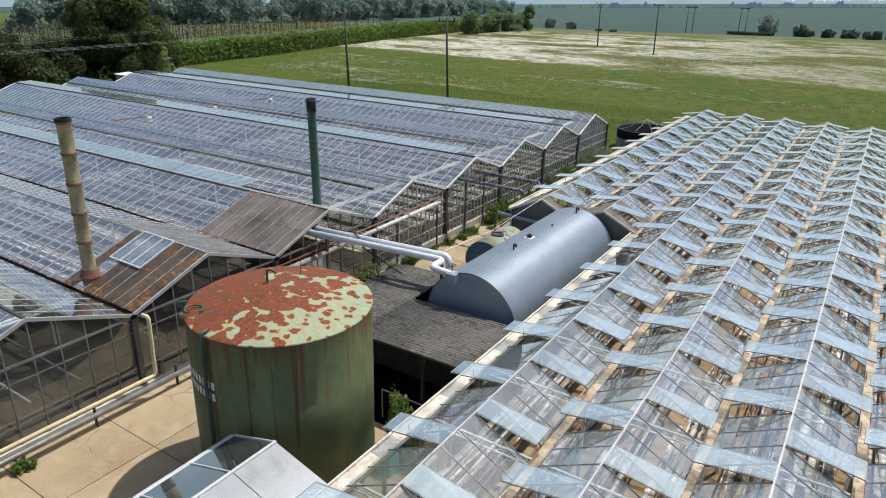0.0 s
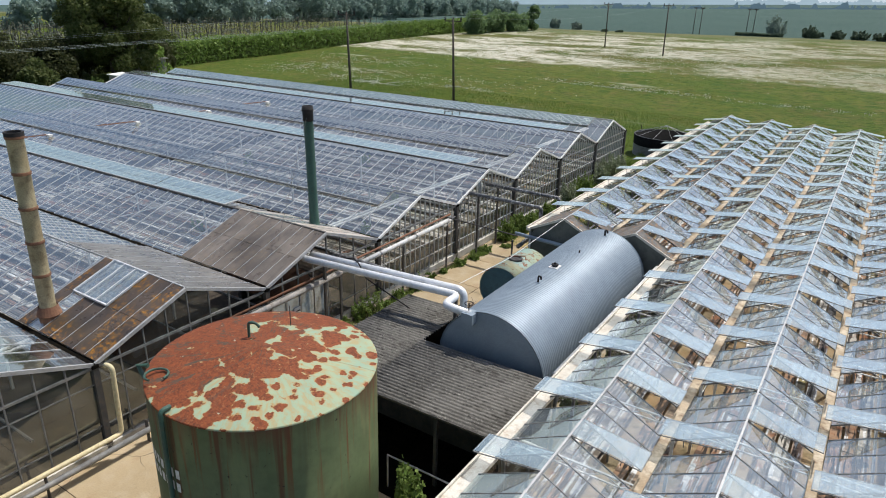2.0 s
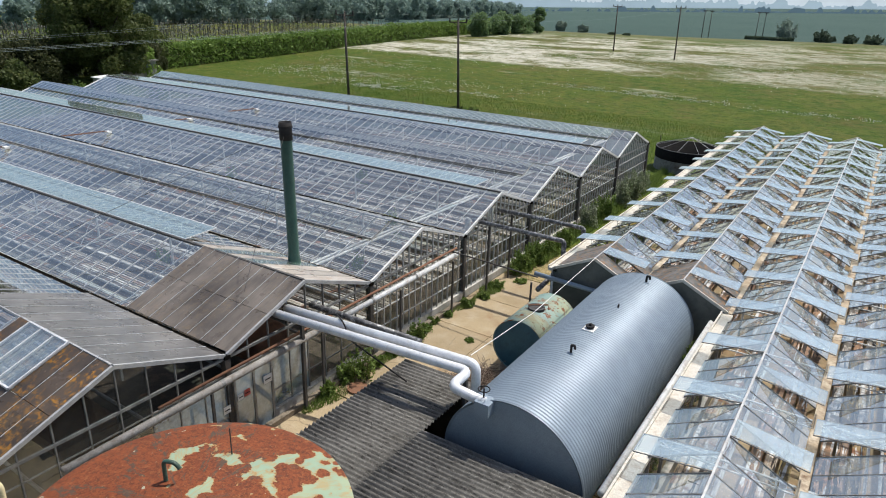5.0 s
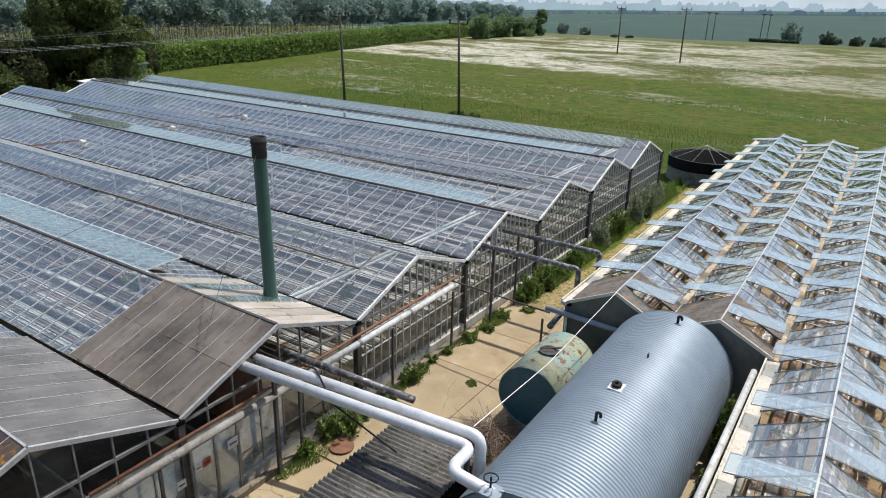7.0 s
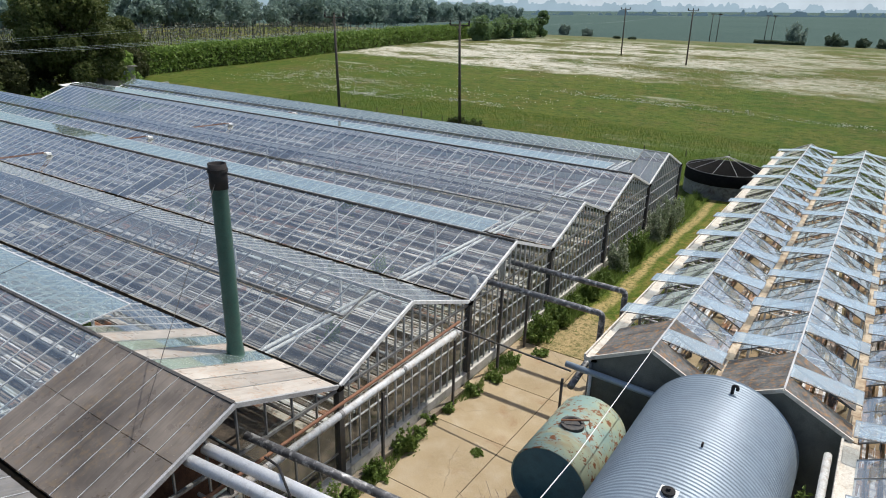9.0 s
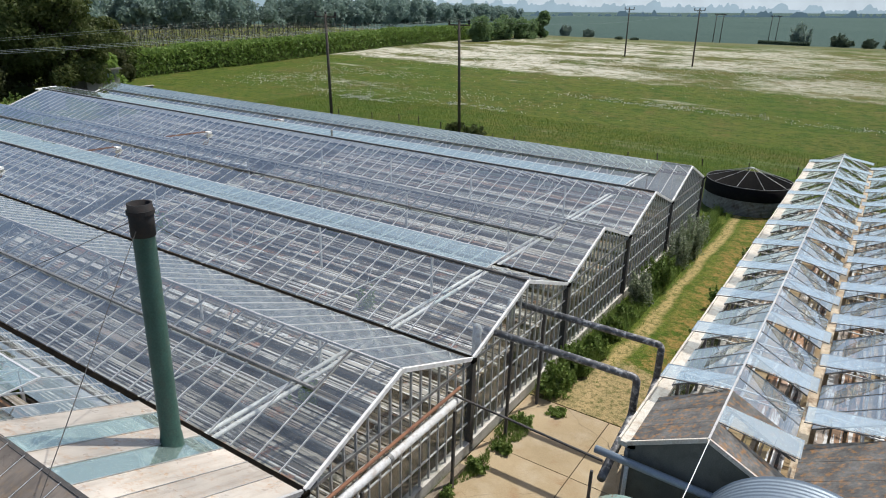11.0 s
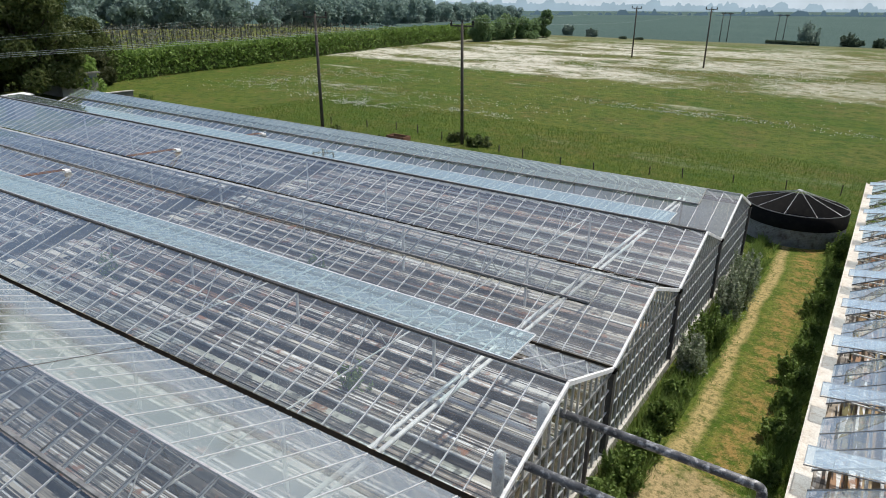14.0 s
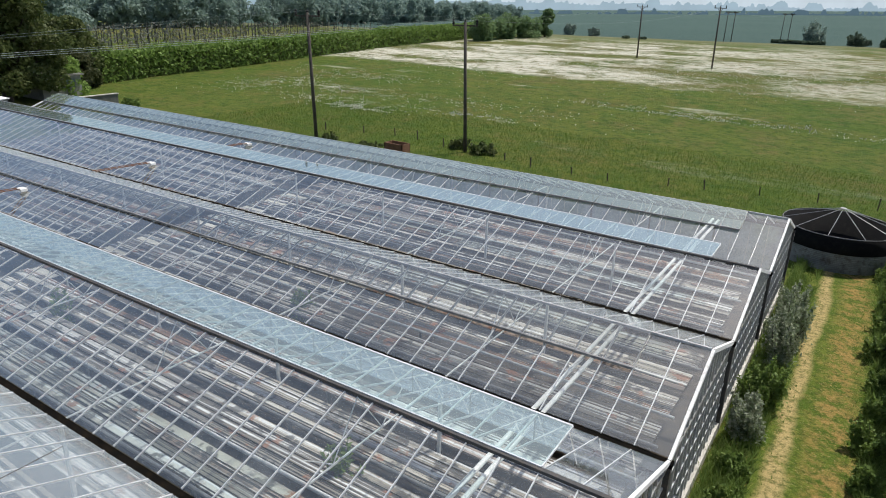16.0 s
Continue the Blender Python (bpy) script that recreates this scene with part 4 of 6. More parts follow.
M_BROWN = sheet_material("brown_roof_sheet", (0.078, 0.066, 0.055), (0.150, 0.128, 0.106), (0.30, 0.20, 0.09), 0.25)
M_LICHEN = sheet_material("lichen_roof_sheet", (0.046, 0.035, 0.026), (0.078, 0.057, 0.040), (0.36, 0.16, 0.015), 0.95)
M_GREYSH = sheet_material("grey_roof_sheet", (0.105, 0.10, 0.095), (0.155, 0.148, 0.14), (0.2, 0.18, 0.13), 0.3)
M_PALESH = sheet_material("pale_roof_sheet", (0.44, 0.395, 0.335), (0.33, 0.30, 0.26), (0.36, 0.20, 0.09), 0.6, (0.20, 0.155, 0.115))
for (k, side), (count, wide) in SHEETS.items():
    yr = FIRST + PITCH * k
    label = {(0, -1): "lichen-stained brown roof sheeting", (0, 1): "grey ribbed roof sheeting", (1, -1): "smooth brown weathered roof sheeting", (1, 1): "pale patched roof sheeting round a chimney"}[(k, side)]
    roof = thing("sheet_roof", (X0 - 2.5, yr + side * 1.6, 3.5), label, "roof")
    for c in range(count):
        rows = ((0.0, 0.5), (0.505, 1.0)) if side < 0 else ((0.0, 1.0),)
        for s0, s1 in rows:
            m = {(0, -1): M_LICHEN, (0, 1): M_GREYSH, (1, -1): M_BROWN, (1, 1): M_PALESH}[(k, side)]
            if (k, side) == (0, -1) and (c in (3, 4, 5) and s0 > 0.4 or c == 5):
                m = M_GLASS
            elif (k, side) == (1, 1) and c in (3, 5):
                m = M_VENT
            mb = slope_quad(X0 - (c + 1) * wide + 0.01, X0 - c * wide - 0.01, yr, side, s0, s1, 0.02, 0.02)
            part("roof_sheet", mb, m, roof)
        part("cover_strip", Mesh().beam((X0 - (c + 1) * wide, *slope_point(yr, side, 0, 0.05)), (X0 - (c + 1) * wide, *slope_point(yr, side, 1, 0.05)), 0.012, 0.014), M_ALU if (k, side) != (1, 1) else M_GREYBAR, roof)
    gap0, gap1 = X0 - OPAQUE[(k, side)] * COL, X0 - count * wide
    if gap1 - gap0 > 0.05:
        part("filler_pane", slope_quad(gap0, gap1, yr, side, 0, 1, 0.015), M_GLASS, roof)
sk = thing("skylight", (X0 - 2.7, FIRST - 1, 3.7), "raised clear skylight frame in the lichened roof", "skylight")
for s in (0.5, 0.99):
    part("frame_rail", Mesh().beam((X0 - 1.84, *slope_point(FIRST, -1, s, 0.10)), (X0 - 3.68, *slope_point(FIRST, -1, s, 0.10)), 0.06, 0.06), M_ALU, sk)
for x in (1.84, 2.45, 3.07, 3.68):
    part("frame_bar", Mesh().beam((X0 - x, *slope_point(FIRST, -1, 0.5, 0.10)), (X0 - x, *slope_point(FIRST, -1, 0.99, 0.10)), 0.05, 0.05), M_ALU, sk)
part("skylight_glass", slope_quad(X0 - 3.68, X0 - 1.84, FIRST, -1, 0.5, 0.99, 0.12), M_GLASS, sk)

# ---------------------------------------------------------------- chimneys
M_CHIM = worn("green_chimney_paint", (0.022, 0.066, 0.052), (0.035, 0.088, 0.070), (0.06, 0.07, 0.05), 2.0, 0.45, 0, 30, 0.3)
M_SOOT = worn("soot", (0.014, 0.014, 0.015), (0.022, 0.021, 0.021), (0.045, 0.026, 0.02), 3.0, 0.9)
M_FLUE = worn("stained_cream_flue", (0.36, 0.31, 0.195), (0.27, 0.22, 0.125), (0.11, 0.07, 0.04), 1.6, 0.6, 0.2, 30, 0.6)
LEAN_X, LEAN_Y = -0.05, 0.03


def leaning(prof, n, x, y, base=3.5):
    """A turned stack that leans a little away from upright."""
    mb = Mesh().lathe(prof, n, (x, y, 0))
    mb.v = [(a + LEAN_X * (c - base), b + LEAN_Y * (c - base), c) for a, b, c in mb.v]
    return mb


cx, cy = -22.26, 23.05
ch = thing("green_chimney", (cx, cy, 3.3), "tall dark green steel chimney with a sooty top, stayed by wires", "chimney")
part("chimney_pipe", leaning([(0.28, 2.8), (0.22, 3.5), (0.205, 3.6), (0.205, 7.8)], 32, cx, cy), M_CHIM, ch, "", True)
part("top", leaning([(0.205, 7.8), (0.225, 7.8), (0.225, 8.42), (0.19, 8.42), (0.19, 7.8)], 32, cx, cy), M_SOOT, ch, "black sooty chimney top", True)
part("stay_collar", leaning([(0.226, 8.22), (0.25, 8.22), (0.25, 8.30), (0.226, 8.30)], 24, cx, cy), M_SOOT, ch)
for dx, dy in ((-7, -5), (-6, 6), (2.0, -4)):
    part("stay_wire", Mesh().tube([(cx + LEAN_X * 4.7, cy + LEAN_Y * 4.7, 8.15), (cx + dx, cy + dy, 4.1)], 0.008, 5), M_DARK, ch)
fx, fy = -22.68, 11.66
fl = thing("flue_chimney", (fx, fy, 3.2), "tall jointed cream flue chimney stained brown", "chimney")
prof = [(0.27, 3.05), (0.24, 3.62)]
z = 3.62
while z < 8.7:
    prof += [(0.235, z + 0.02), (0.235, z + 0.95), (0.25, z + 0.97), (0.25, z + 1.03)]
    z += 1.05
part("chimney_pipe", leaning(prof, 32, fx, fy), M_FLUE, fl, "", True)
part("collar", leaning([(0.30, 3.0), (0.30, 3.3), (0.36, 3.34), (0.27, 3.62)], 24, fx, fy), M_RUST, fl)
zz = 3.62
while zz < 8.6:
    zz += 1.05
    part("joint_band", leaning([(0.252, zz - 0.08), (0.262, zz - 0.06), (0.262, zz), (0.252, zz + 0.02)], 32, fx, fy), M_RUST, fl)
part("top", leaning([(0.25, z), (0.265, z), (0.265, z + 0.12), (0.21, z + 0.12), (0.21, z - 0.3)], 32, fx, fy), M_SOOT, fl)

# ---------------------------------------------------------------- pipes
p = thing("lagged_pipes", (-13.5, 20, 0), "two silver lagged heating pipes from boiler bay to buffer tank", "pipe")
part("pipe", Mesh().tube(bend([(-19.35, 19.42, 3.50), (-12.75, 19.92, 3.62), (-12.75, 19.05, 3.62), (-11.7, 18.95, 3.62)], 0.28), 0.13, 16), M_SILVER, p, "", True)
part("pipe", Mesh().tube(bend([(-19.35, 19.85, 3.52), (-12.75, 20.30, 3.66), (-12.75, 20.30, 2.2)], 0.28), 0.13, 16), M_SILVER, p, "", True)
part("support", Mesh().box(-18.85, 19.9, 0, -18.75, 20.0, 3.6), M_DARK, p)
part("support", Mesh().box(-13.15, 20.3, 0, -13.05, 20.4, 3.5), M_DARK, p)
part("valve_box", Mesh().box(-11.9, 18.75, 3.35, -11.5, 19.15, 3.7), M_GALV, p)
for (y, label) in ((31.4, "weathered black pipe across the lane"), (33.5, "weathered black pipe across the lane")):
    q = thing("lane_pipe", (-17, y, 0), label, "pipe", "pipes across the lane")
    part("pipe", Mesh().tube(bend([(-19.6, y, 3.3), (-15.15, y, 3.3), (-15.15, y, 2.2), (-14.9, 28.6 if y < 32 else y - 2, 2.2)], 0.16), 0.10, 12), M_PIPE_K, q, "", True)
    part("support", Mesh().box(-18.75, y - 0.04, 0, -18.67, y + 0.04, 3.2), M_DARK, q)
    part("riser", Mesh().tube([(-19.85, y, 2.3), (-19.85, y, 3.3), (-19.85, y, 3.38)], [0.13, 0.13, 0.05], 12), M_PIPE_W, q, "white lagged riser inside the gable", True)
w = thing("wall_pipe", (-18.85, 20, 0), "long white pipe and rusty pipe along the glasshouse gables", "pipe")
M_PIPE_G = worn("grimy_lagged_pipe", (0.21, 0.195, 0.175), (0.30, 0.285, 0.265), (0.11, 0.075, 0.05), 2.2, 0.8, 0, 30, 0.7)
part("pipe", Mesh().tube([(-18.85, 12.5, 2.45), (-18.85, 21.0, 2.528)], 0.11, 12), M_PIPE_G, w, "grimy grey lagged length", True)
part("pipe", Mesh().tube([(-18.85, 21.0, 2.528), (-18.85, 28.9, 2.6)], 0.105, 12), M_PIPE_W, w, "", True)
for y in (16.9, 19.2, 21.0, 23.4, 26.0):
    part("pipe_band", Mesh().tube([(-18.85, y - 0.05, 2.45 + 0.00915 * (y - 12.5)), (-18.85, y + 0.05, 2.45 + 0.00915 * (y - 12.5))], 0.118, 12), M_BARV, w)
part("rusty_pipe", Mesh().tube([(-18.9, 15.0, 2.72), (-18.9, 29.0, 2.85)], 0.045, 8), M_RUST, w, "", True)
for y in (16.5, 20.8, 25.0, 28.6):
    part("support", Mesh().box(-18.82, y - 0.035, 0, -18.75, y + 0.035, 2.4), M_DARK, w)
y2 = thing("yard_pipe", (-18.9, 8, 0), "cream pipe along the plinth rising to the gutter", "pipe")
part("pipe", Mesh().tube(bend([(-18.8, -4, 0.75), (-18.75, 11.2, 0.80), (-18.75, 11.25, 3.0), (-19.0, 11.2, 3.0)], 0.15), 0.07, 12), M_PIPE_C, y2, "", True)
part("lower_pipe", Mesh().tube([(-18.7, -4, 0.42), (-18.7, 14.5, 0.48)], 0.085, 12), M_BARV, y2, "", True)
for y in (3, 6.0, 9.0, 12.0):
    part("bracket", Mesh().box(-18.85, y - 0.015, 0, -18.72, y + 0.015, 0.78), M_DARK, y2)
M_KERB = worn("stained_kerb", (0.16, 0.13, 0.095), (0.23, 0.19, 0.14), (0.07, 0.055, 0.04), 1.8, 0.95, 0, 24, 0.7)
single("kerb", Mesh().box(-19.05, 14.6, -0.02, -18.86, 29.4, 0.18), M_KERB, "rough low concrete kerb at the foot of the gables", "kerb", kind="structure", at=(-18.86, 22, 0))
bc = single("black_cable", Mesh().tube(bend([(-18.3, 20.5, 3.36), (-17.5, 20.15, 3.73), (-17.0, 19.85, 3.74), (-16.6, 19.75, 3.30), (-14.8, 20.0, 2.50)], 0.12), 0.025, 8), M_SOOT, "slack black cable draped over the silver pipes", "cable", at=(-16, 19.5, 3))
hp = thing("heating_main", (-22.5, 30, 0), "white painted heating pipes hung under the glasshouse roof", "pipe")
part("pipe", Mesh().tube([(-22.35, -4, 2.75), (-22.35, 55.5, 2.75)], 0.06, 10), M_WHITE, hp)
part("pipe", Mesh().tube([(-22.60, -4, 2.75), (-22.60, 55.5, 2.75)], 0.06, 10), M_WHITE, hp)

# ---------------------------------------------------------------- black round water tank
WX, WY, WR = -17.75, 62.3, 2.62
M_GALVW = worn("streaked_galvanised_sheet", (0.24, 0.25, 0.25), (0.16, 0.165, 0.17), (0.07, 0.055, 0.045), 1.5, 0.6, 0.3, 30, 0.85)
M_LINER = worn("black_liner", (0.006, 0.006, 0.0065), (0.009, 0.009, 0.009), (0.02, 0.018, 0.015), 1.2, 0.8, spec=0.1)
bt = thing("water_tank", (WX, WY, 0), "round galvanised water tank with a black liner and ribbed roof frame", "tank")
prof = [(WR + 0.012 * math.cos(i * math.pi / 2), 0.045 * i / 2 + 0.0) for i in range(0, 56)]
part("wall", Mesh().lathe(prof, 48, (WX, WY, 0)), M_GALVW, bt, "streaked corrugated galvanised wall", True)
part("liner", Mesh().lathe([(WR + 0.03, 0.95), (WR + 0.04, 1.72), (WR - 0.03, 1.75), (WR - 0.06, 0.5), (0.001, 0.5)], 48, (WX, WY, 0)), M_LINER, bt, "black liner folded over the rim", True)
part("rim", Mesh().tube([(WX + WR * math.cos(a * math.pi / 24), WY + WR * math.sin(a * math.pi / 24), 1.76) for a in range(49)], 0.02, 6), M_BARV, bt)
for i in range(10):
    a = 2 * math.pi * (i + 0.3) / 10
    part("rib", Mesh().tube([(WX + WR * math.cos(a), WY + WR * math.sin(a), 1.75), (WX + 0.1 * math.cos(a), WY + 0.1 * math.sin(a), 2.55)], 0.013, 5), M_GREYBAR, bt)
part("hub", Mesh().lathe([(0.12, 2.5), (0.14, 2.58), (0.001, 2.60)], 12, (WX, WY, 0)), M_GREYBAR, bt)

# ---------------------------------------------------------------- line poles
M_POLE = worn("tarred_pole", (0.05, 0.042, 0.035), (0.08, 0.068, 0.055), (0.12, 0.10, 0.08), 2.0, 0.9)


def line_pole(x, y, z0, z1, r=0.14, arm=1.6, lean=(0.0, 0.0), name="power_pole"):
    """A pole whose top stands off its foot by lean, with braced crossarm and three insulators."""
    t = thing(name, (x, y, z0), "tarred wooden power pole with a crossarm", "pole", "poles of the power lines")
    tx, ty = x + lean[0], y + lean[1]
    part("pole", Mesh().tube([(x, y, z0 - 0.3), (tx, ty, z1)], [r, r * 0.75], 10), M_POLE, t, "", True)
    part("crossarm", Mesh().beam((tx - arm * 0.45, ty - arm * 0.25, z1 - 0.25), (tx + arm * 0.45, ty + arm * 0.25, z1 - 0.25), 0.1, 0.12), M_POLE, t)
    for s in (-1, 1):
        part("arm_brace", Mesh().beam((tx + s * arm * 0.22, ty + s * arm * 0.12, z1 - 0.28), (tx, ty, z1 - 0.85), 0.05, 0.05), M_POLE, t)
    for s in (-0.42, 0, 0.42):
        part("insulator", Mesh().lathe([(0.05, 0), (0.10, 0.05), (0.10, 0.16), (0.05, 0.20), (0.09, 0.24), (0.09, 0.34), (0.02, 0.42)], 8, (tx + arm * s, ty + arm * s * 0.55, z1 - 0.19)), M_SOOT, t)
    return t


POLES = (((-55.6, 64.2), 10.5, (-0.35, -0.15)), ((-45.2, 70.7), 10.15, (-0.40, -0.1)))
for (x, y), top, lean in POLES:
    line_pole(x, y, 0, top, 0.15, 1.9, lean)
line_pole(-62.2, 165.9, land(-62.2, 165.9), 11.4, 0.15, 2.0, (-0.2, 0))
line_pole(-44.6, 154.1, land(-44.6, 154.1), 11.7, 0.15, 2.0, (-0.2, 0))

# ---------------------------------------------------------------- plants


def leaf_material(name, a, b, c):
    n = Nodes(name)
    col = n.mix(n.island(), a, b)
    col = n.mix(n.ramp(n.noise(0.5, 4), (0.4, 0.0), (0.7, 0.8)), col, c)
    b_ = n.add("ShaderNodeBsdfPrincipled", Roughness=0.6)
    n.put(b_.inputs["Base Color"], col)
    n.put(b_.inputs["Specular IOR Level"], 0.25)
    tr = n.add("ShaderNodeBsdfTranslucent", Color=col).outputs[0]
    m = n.t.nodes.new("ShaderNodeMixShader")
    m.inputs[0].default_value = 0.42
    n.t.links.new(b_.outputs[0], m.inputs[1])
    n.t.links.new(tr, m.inputs[2])
    n.t.links.new(m.outputs[0], n.out.inputs[0])
    return n.mat


M_LEAF = leaf_material("broad_leaf", (0.060, 0.090, 0.026), (0.150, 0.165, 0.060), (0.085, 0.120, 0.036))
M_LEAF_HEDGE = leaf_material("hedge_leaf", (0.12, 0.20, 0.042), (0.25, 0.355, 0.09), (0.17, 0.26, 0.06))
M_LEAF_WEED = leaf_material("weed_leaf", (0.105, 0.175, 0.032), (0.24, 0.31, 0.09), (0.155, 0.23, 0.055))
M_LEAF_GREY = leaf_material("grey_green_leaf", (0.16, 0.21, 0.10), (0.42, 0.44, 0.34), (0.20, 0.26, 0.12))
# far and field-bush leaves hold distance haze as paler, bluer colour
M_LEAF_FAR = leaf_material("hazed_far_leaf", (0.20, 0.28, 0.235), (0.255, 0.335, 0.285), (0.225, 0.305, 0.26))
M_LEAF_DIM = leaf_material("field_bush_leaf", (0.09, 0.13, 0.085), (0.15, 0.195, 0.13), (0.11, 0.155, 0.105))
M_BARK = worn("bark", (0.06, 0.05, 0.04), (0.09, 0.075, 0.06), (0.04, 0.04, 0.03), 2.0, 0.95)
RNG = np.random.default_rng(7)


def leaves(mb, centres, size, rng):
    """One small bent leaf clump (two triangles) at each centre."""
    m = len(centres)
    d = rng.normal(size=(m, 3))
    d /= np.linalg.norm(d, axis=1)[:, None]
    e = rng.normal(size=(m, 3))
    e -= d * (d * e).sum(1)[:, None]
    e /= np.linalg.norm(e, axis=1)[:, None]
    s = size * rng.uniform(0.6, 1.4, m)[:, None]
    k = len(mb.v)
    pts = np.stack([centres - d * s, centres + e * s * 0.55, centres + d * s, centres - e * s * 0.55], 1).reshape(-1, 3)
    mb.v += [tuple(p) for p in pts.tolist()]
    mb.f += [(k + 4 * i, k + 4 * i + 1, k + 4 * i + 2, k + 4 * i + 3) for i in range(m)]


def blobs(rng, lumps, per):
    """Points near the skins of overlapping lumps (centre, radius, squash)."""
    out = []
    for (c, r, q) in lumps:
        d = rng.normal(size=(per, 3))
        d /= np.linalg.norm(d, axis=1)[:, None]
        rad = r * (0.55 + 0.5 * rng.random(per) ** 0.6)
        p = d * rad[:, None]
        p[:, 2] *= q
        out.append(p + np.array(c))
    return np.concatenate(out)


def tree(x, y, h, spread, leaf=0.35, per=420, lumps=16, label="large broadleaf tree in full dark leaf", mat=None):
    z = land(x, y)
    rng = np.random.default_rng(int(abs(x * 13 + y * 7)))
    t = thing("tree", (x, y, z), label, "tree")
    tr = Mesh().tube([(x, y, z - 0.3), (x + 0.1, y, z + h * 0.25), (x, y + 0.1, z + h * 0.7)], [h * 0.035, h * 0.025, h * 0.008], 8)
    ls = []
    for i in range(lumps):
        a = rng.uniform(0, 2 * math.pi)
        f = rng.random()
        zz = z + h * (0.14 + 0.74 * f)
        rr = spread * (0.75 - 0.55 * abs(f - 0.35)) * rng.uniform(0.3, 1.0)
        c = (x + rr * math.cos(a), y + rr * math.sin(a), zz)
        ls.append((c, spread * rng.uniform(0.28, 0.45) * (1.0 if lumps < 40 else 0.55), 0.8))
        tr.tube([(x, y, z + h * 0.22), c], [h * 0.012, h * 0.003], 5)
    part("trunk", tr, M_BARK, t)
    mb = Mesh()
    leaves(mb, blobs(rng, ls, per), leaf, rng)
    part("crown", mb, mat or M_LEAF, t)
    return t


def hedge(name, pts, height, width, leaf, dens, mat, label, category="hedge"):
    rng = np.random.default_rng(len(pts) * 31 + int(height * 10))
    mb = Mesh()
    for (xa, ya), (xb, yb) in zip(pts, pts[1:]):
        L = math.hypot(xb - xa, yb - ya)
        m = int(L * dens)
        f = rng.random(m)
        x, y = xa + (xb - xa) * f, ya + (yb - ya) * f
        nx, ny = -(yb - ya) / L, (xb - xa) / L
        wob = np.array([noise.noise((a * 0.25, b * 0.25, 5)) for a, b in zip(x, y)])
        hh = height * (1 + 0.16 * wob)
        # most leaves sit on the near side and the top
        side = rng.random(m)
        off = np.where(side < 0.6, rng.choice([-0.5, 0.5], m) * width + rng.normal(0, 0.12, m) * width, rng.uniform(-0.5, 0.5, m) * width)
        zz = np.where(side < 0.6, rng.random(m) ** 0.8 * hh, hh + rng.normal(0, 0.06, m) * height)
        z0 = np.array([land(a, b) for a, b in zip(x, y)])
        leaves(mb, np.stack([x + nx * off, y + ny * off, z0 + zz], 1), leaf, rng)
    a, b = pts[0]
    core = Mesh()
    for (xa, ya), (xb, yb) in zip(pts, pts[1:]):
        core.beam((xa, ya, land(xa, ya) + height * 0.42), (xb, yb, land(xb, yb) + height * 0.42), width * 0.75, height * 0.84)
    t = thing(name, (a, b, land(a, b)), label, category)
    part("leaves", mb, mat, t)
    part("inner_growth", core, M_LEAF, t)
    return t


hedge("hedge", [(-102.5, 66), (-106, 84), (-108.5, 105), (-111.5, 130), (-117, 177), (-121.5, 212), (-124, 228)], 3.5, 2.4, 0.25, 320, M_LEAF_HEDGE, "tall dense green hedge along the meadow edge")
tree(-96.5, 59.5, 16, 8.3, 0.22, 620, 85)
tree(-106, 71, 8, 5.5, 0.26, 800, 18)
M_LEAF_DEEP = leaf_material("thicket_leaf", (0.045, 0.062, 0.022), (0.105, 0.110, 0.050), (0.060, 0.070, 0.026))
for x, y, h, r in ((-97, 51, 5.6, 5.0), (-99, 44, 6.2, 5.5), (-98, 36, 5.6, 5.5), (-100, 28, 6.0, 6.0), (-97, 20, 5.6, 6.0), (-99, 11, 6.2, 6.0), (-97, 2, 6.0, 6.0), (-104, 60, 6.6, 5.0), (-101.5, 70, 4.2, 3.2)):
    tree(x, y, h, r, 0.22, 700, 20, "dense dark thicket tree behind the glasshouse", M_LEAF_DEEP)

# ---------------------------------------------------------------- benches in the wide-span glasshouse


def slat_material(name, grain, *stops):
    n = Nodes(name)
    c = n.ramp(n.random(), *stops)
    fine = n.noise(1.0, 3, 0.6, stretch=grain)
    c = n.mix(n.ramp(fine, (0.565, 0.0), (0.585, 0.95)), c, (0.82, 0.81, 0.79))
    c = n.mix(n.ramp(fine, (0.42, 0.95), (0.45, 0.0)), c, (0.022, 0.019, 0.018))
    c = n.mix(n.ramp(n.noise(0.7, 6, 0.65, stretch=(0.25, 3, 1)), (0.50, 0.0), (0.62, 0.7)), c, (0.10, 0.08, 0.065))
    c = n.mix(n.ramp(n.noise(1.1, 5, 0.7), (0.58, 0.0), (0.64, 0.8)), c, (0.30, 0.12, 0.055))
    c = n.mix(n.ramp(n.noise(1.7, 3, 0.6), (0.40, 0.75), (0.46, 0.0)), c, (0.05, 0.042, 0.036))
    return n.surface(c, 0.8, 0, n.bump(n.noise(25, 4), 0.3, 0.01), 0.3)


M_SLAT = slat_material("bench_slat", (0.05, 11.0, 1.0), (0.0, (0.55, 0.50, 0.42)), (0.22, (0.34, 0.29, 0.23)), (0.38, (0.13, 0.105, 0.085)), (0.55, (0.50, 0.45, 0.37)), (0.68, (0.105, 0.088, 0.072)), (0.80, (0.66, 0.63, 0.58)), (0.93, (0.24, 0.125, 0.065)))
M_TRAY = slat_material("venlo_tray", (7.0, 0.5, 1.0), (0.0, (0.46, 0.34, 0.23)), (0.3, (0.56, 0.52, 0.46)), (0.5, (0.36, 0.19, 0.10)), (0.7, (0.24, 0.21, 0.09)), (0.85, (0.42, 0.25, 0.15)))


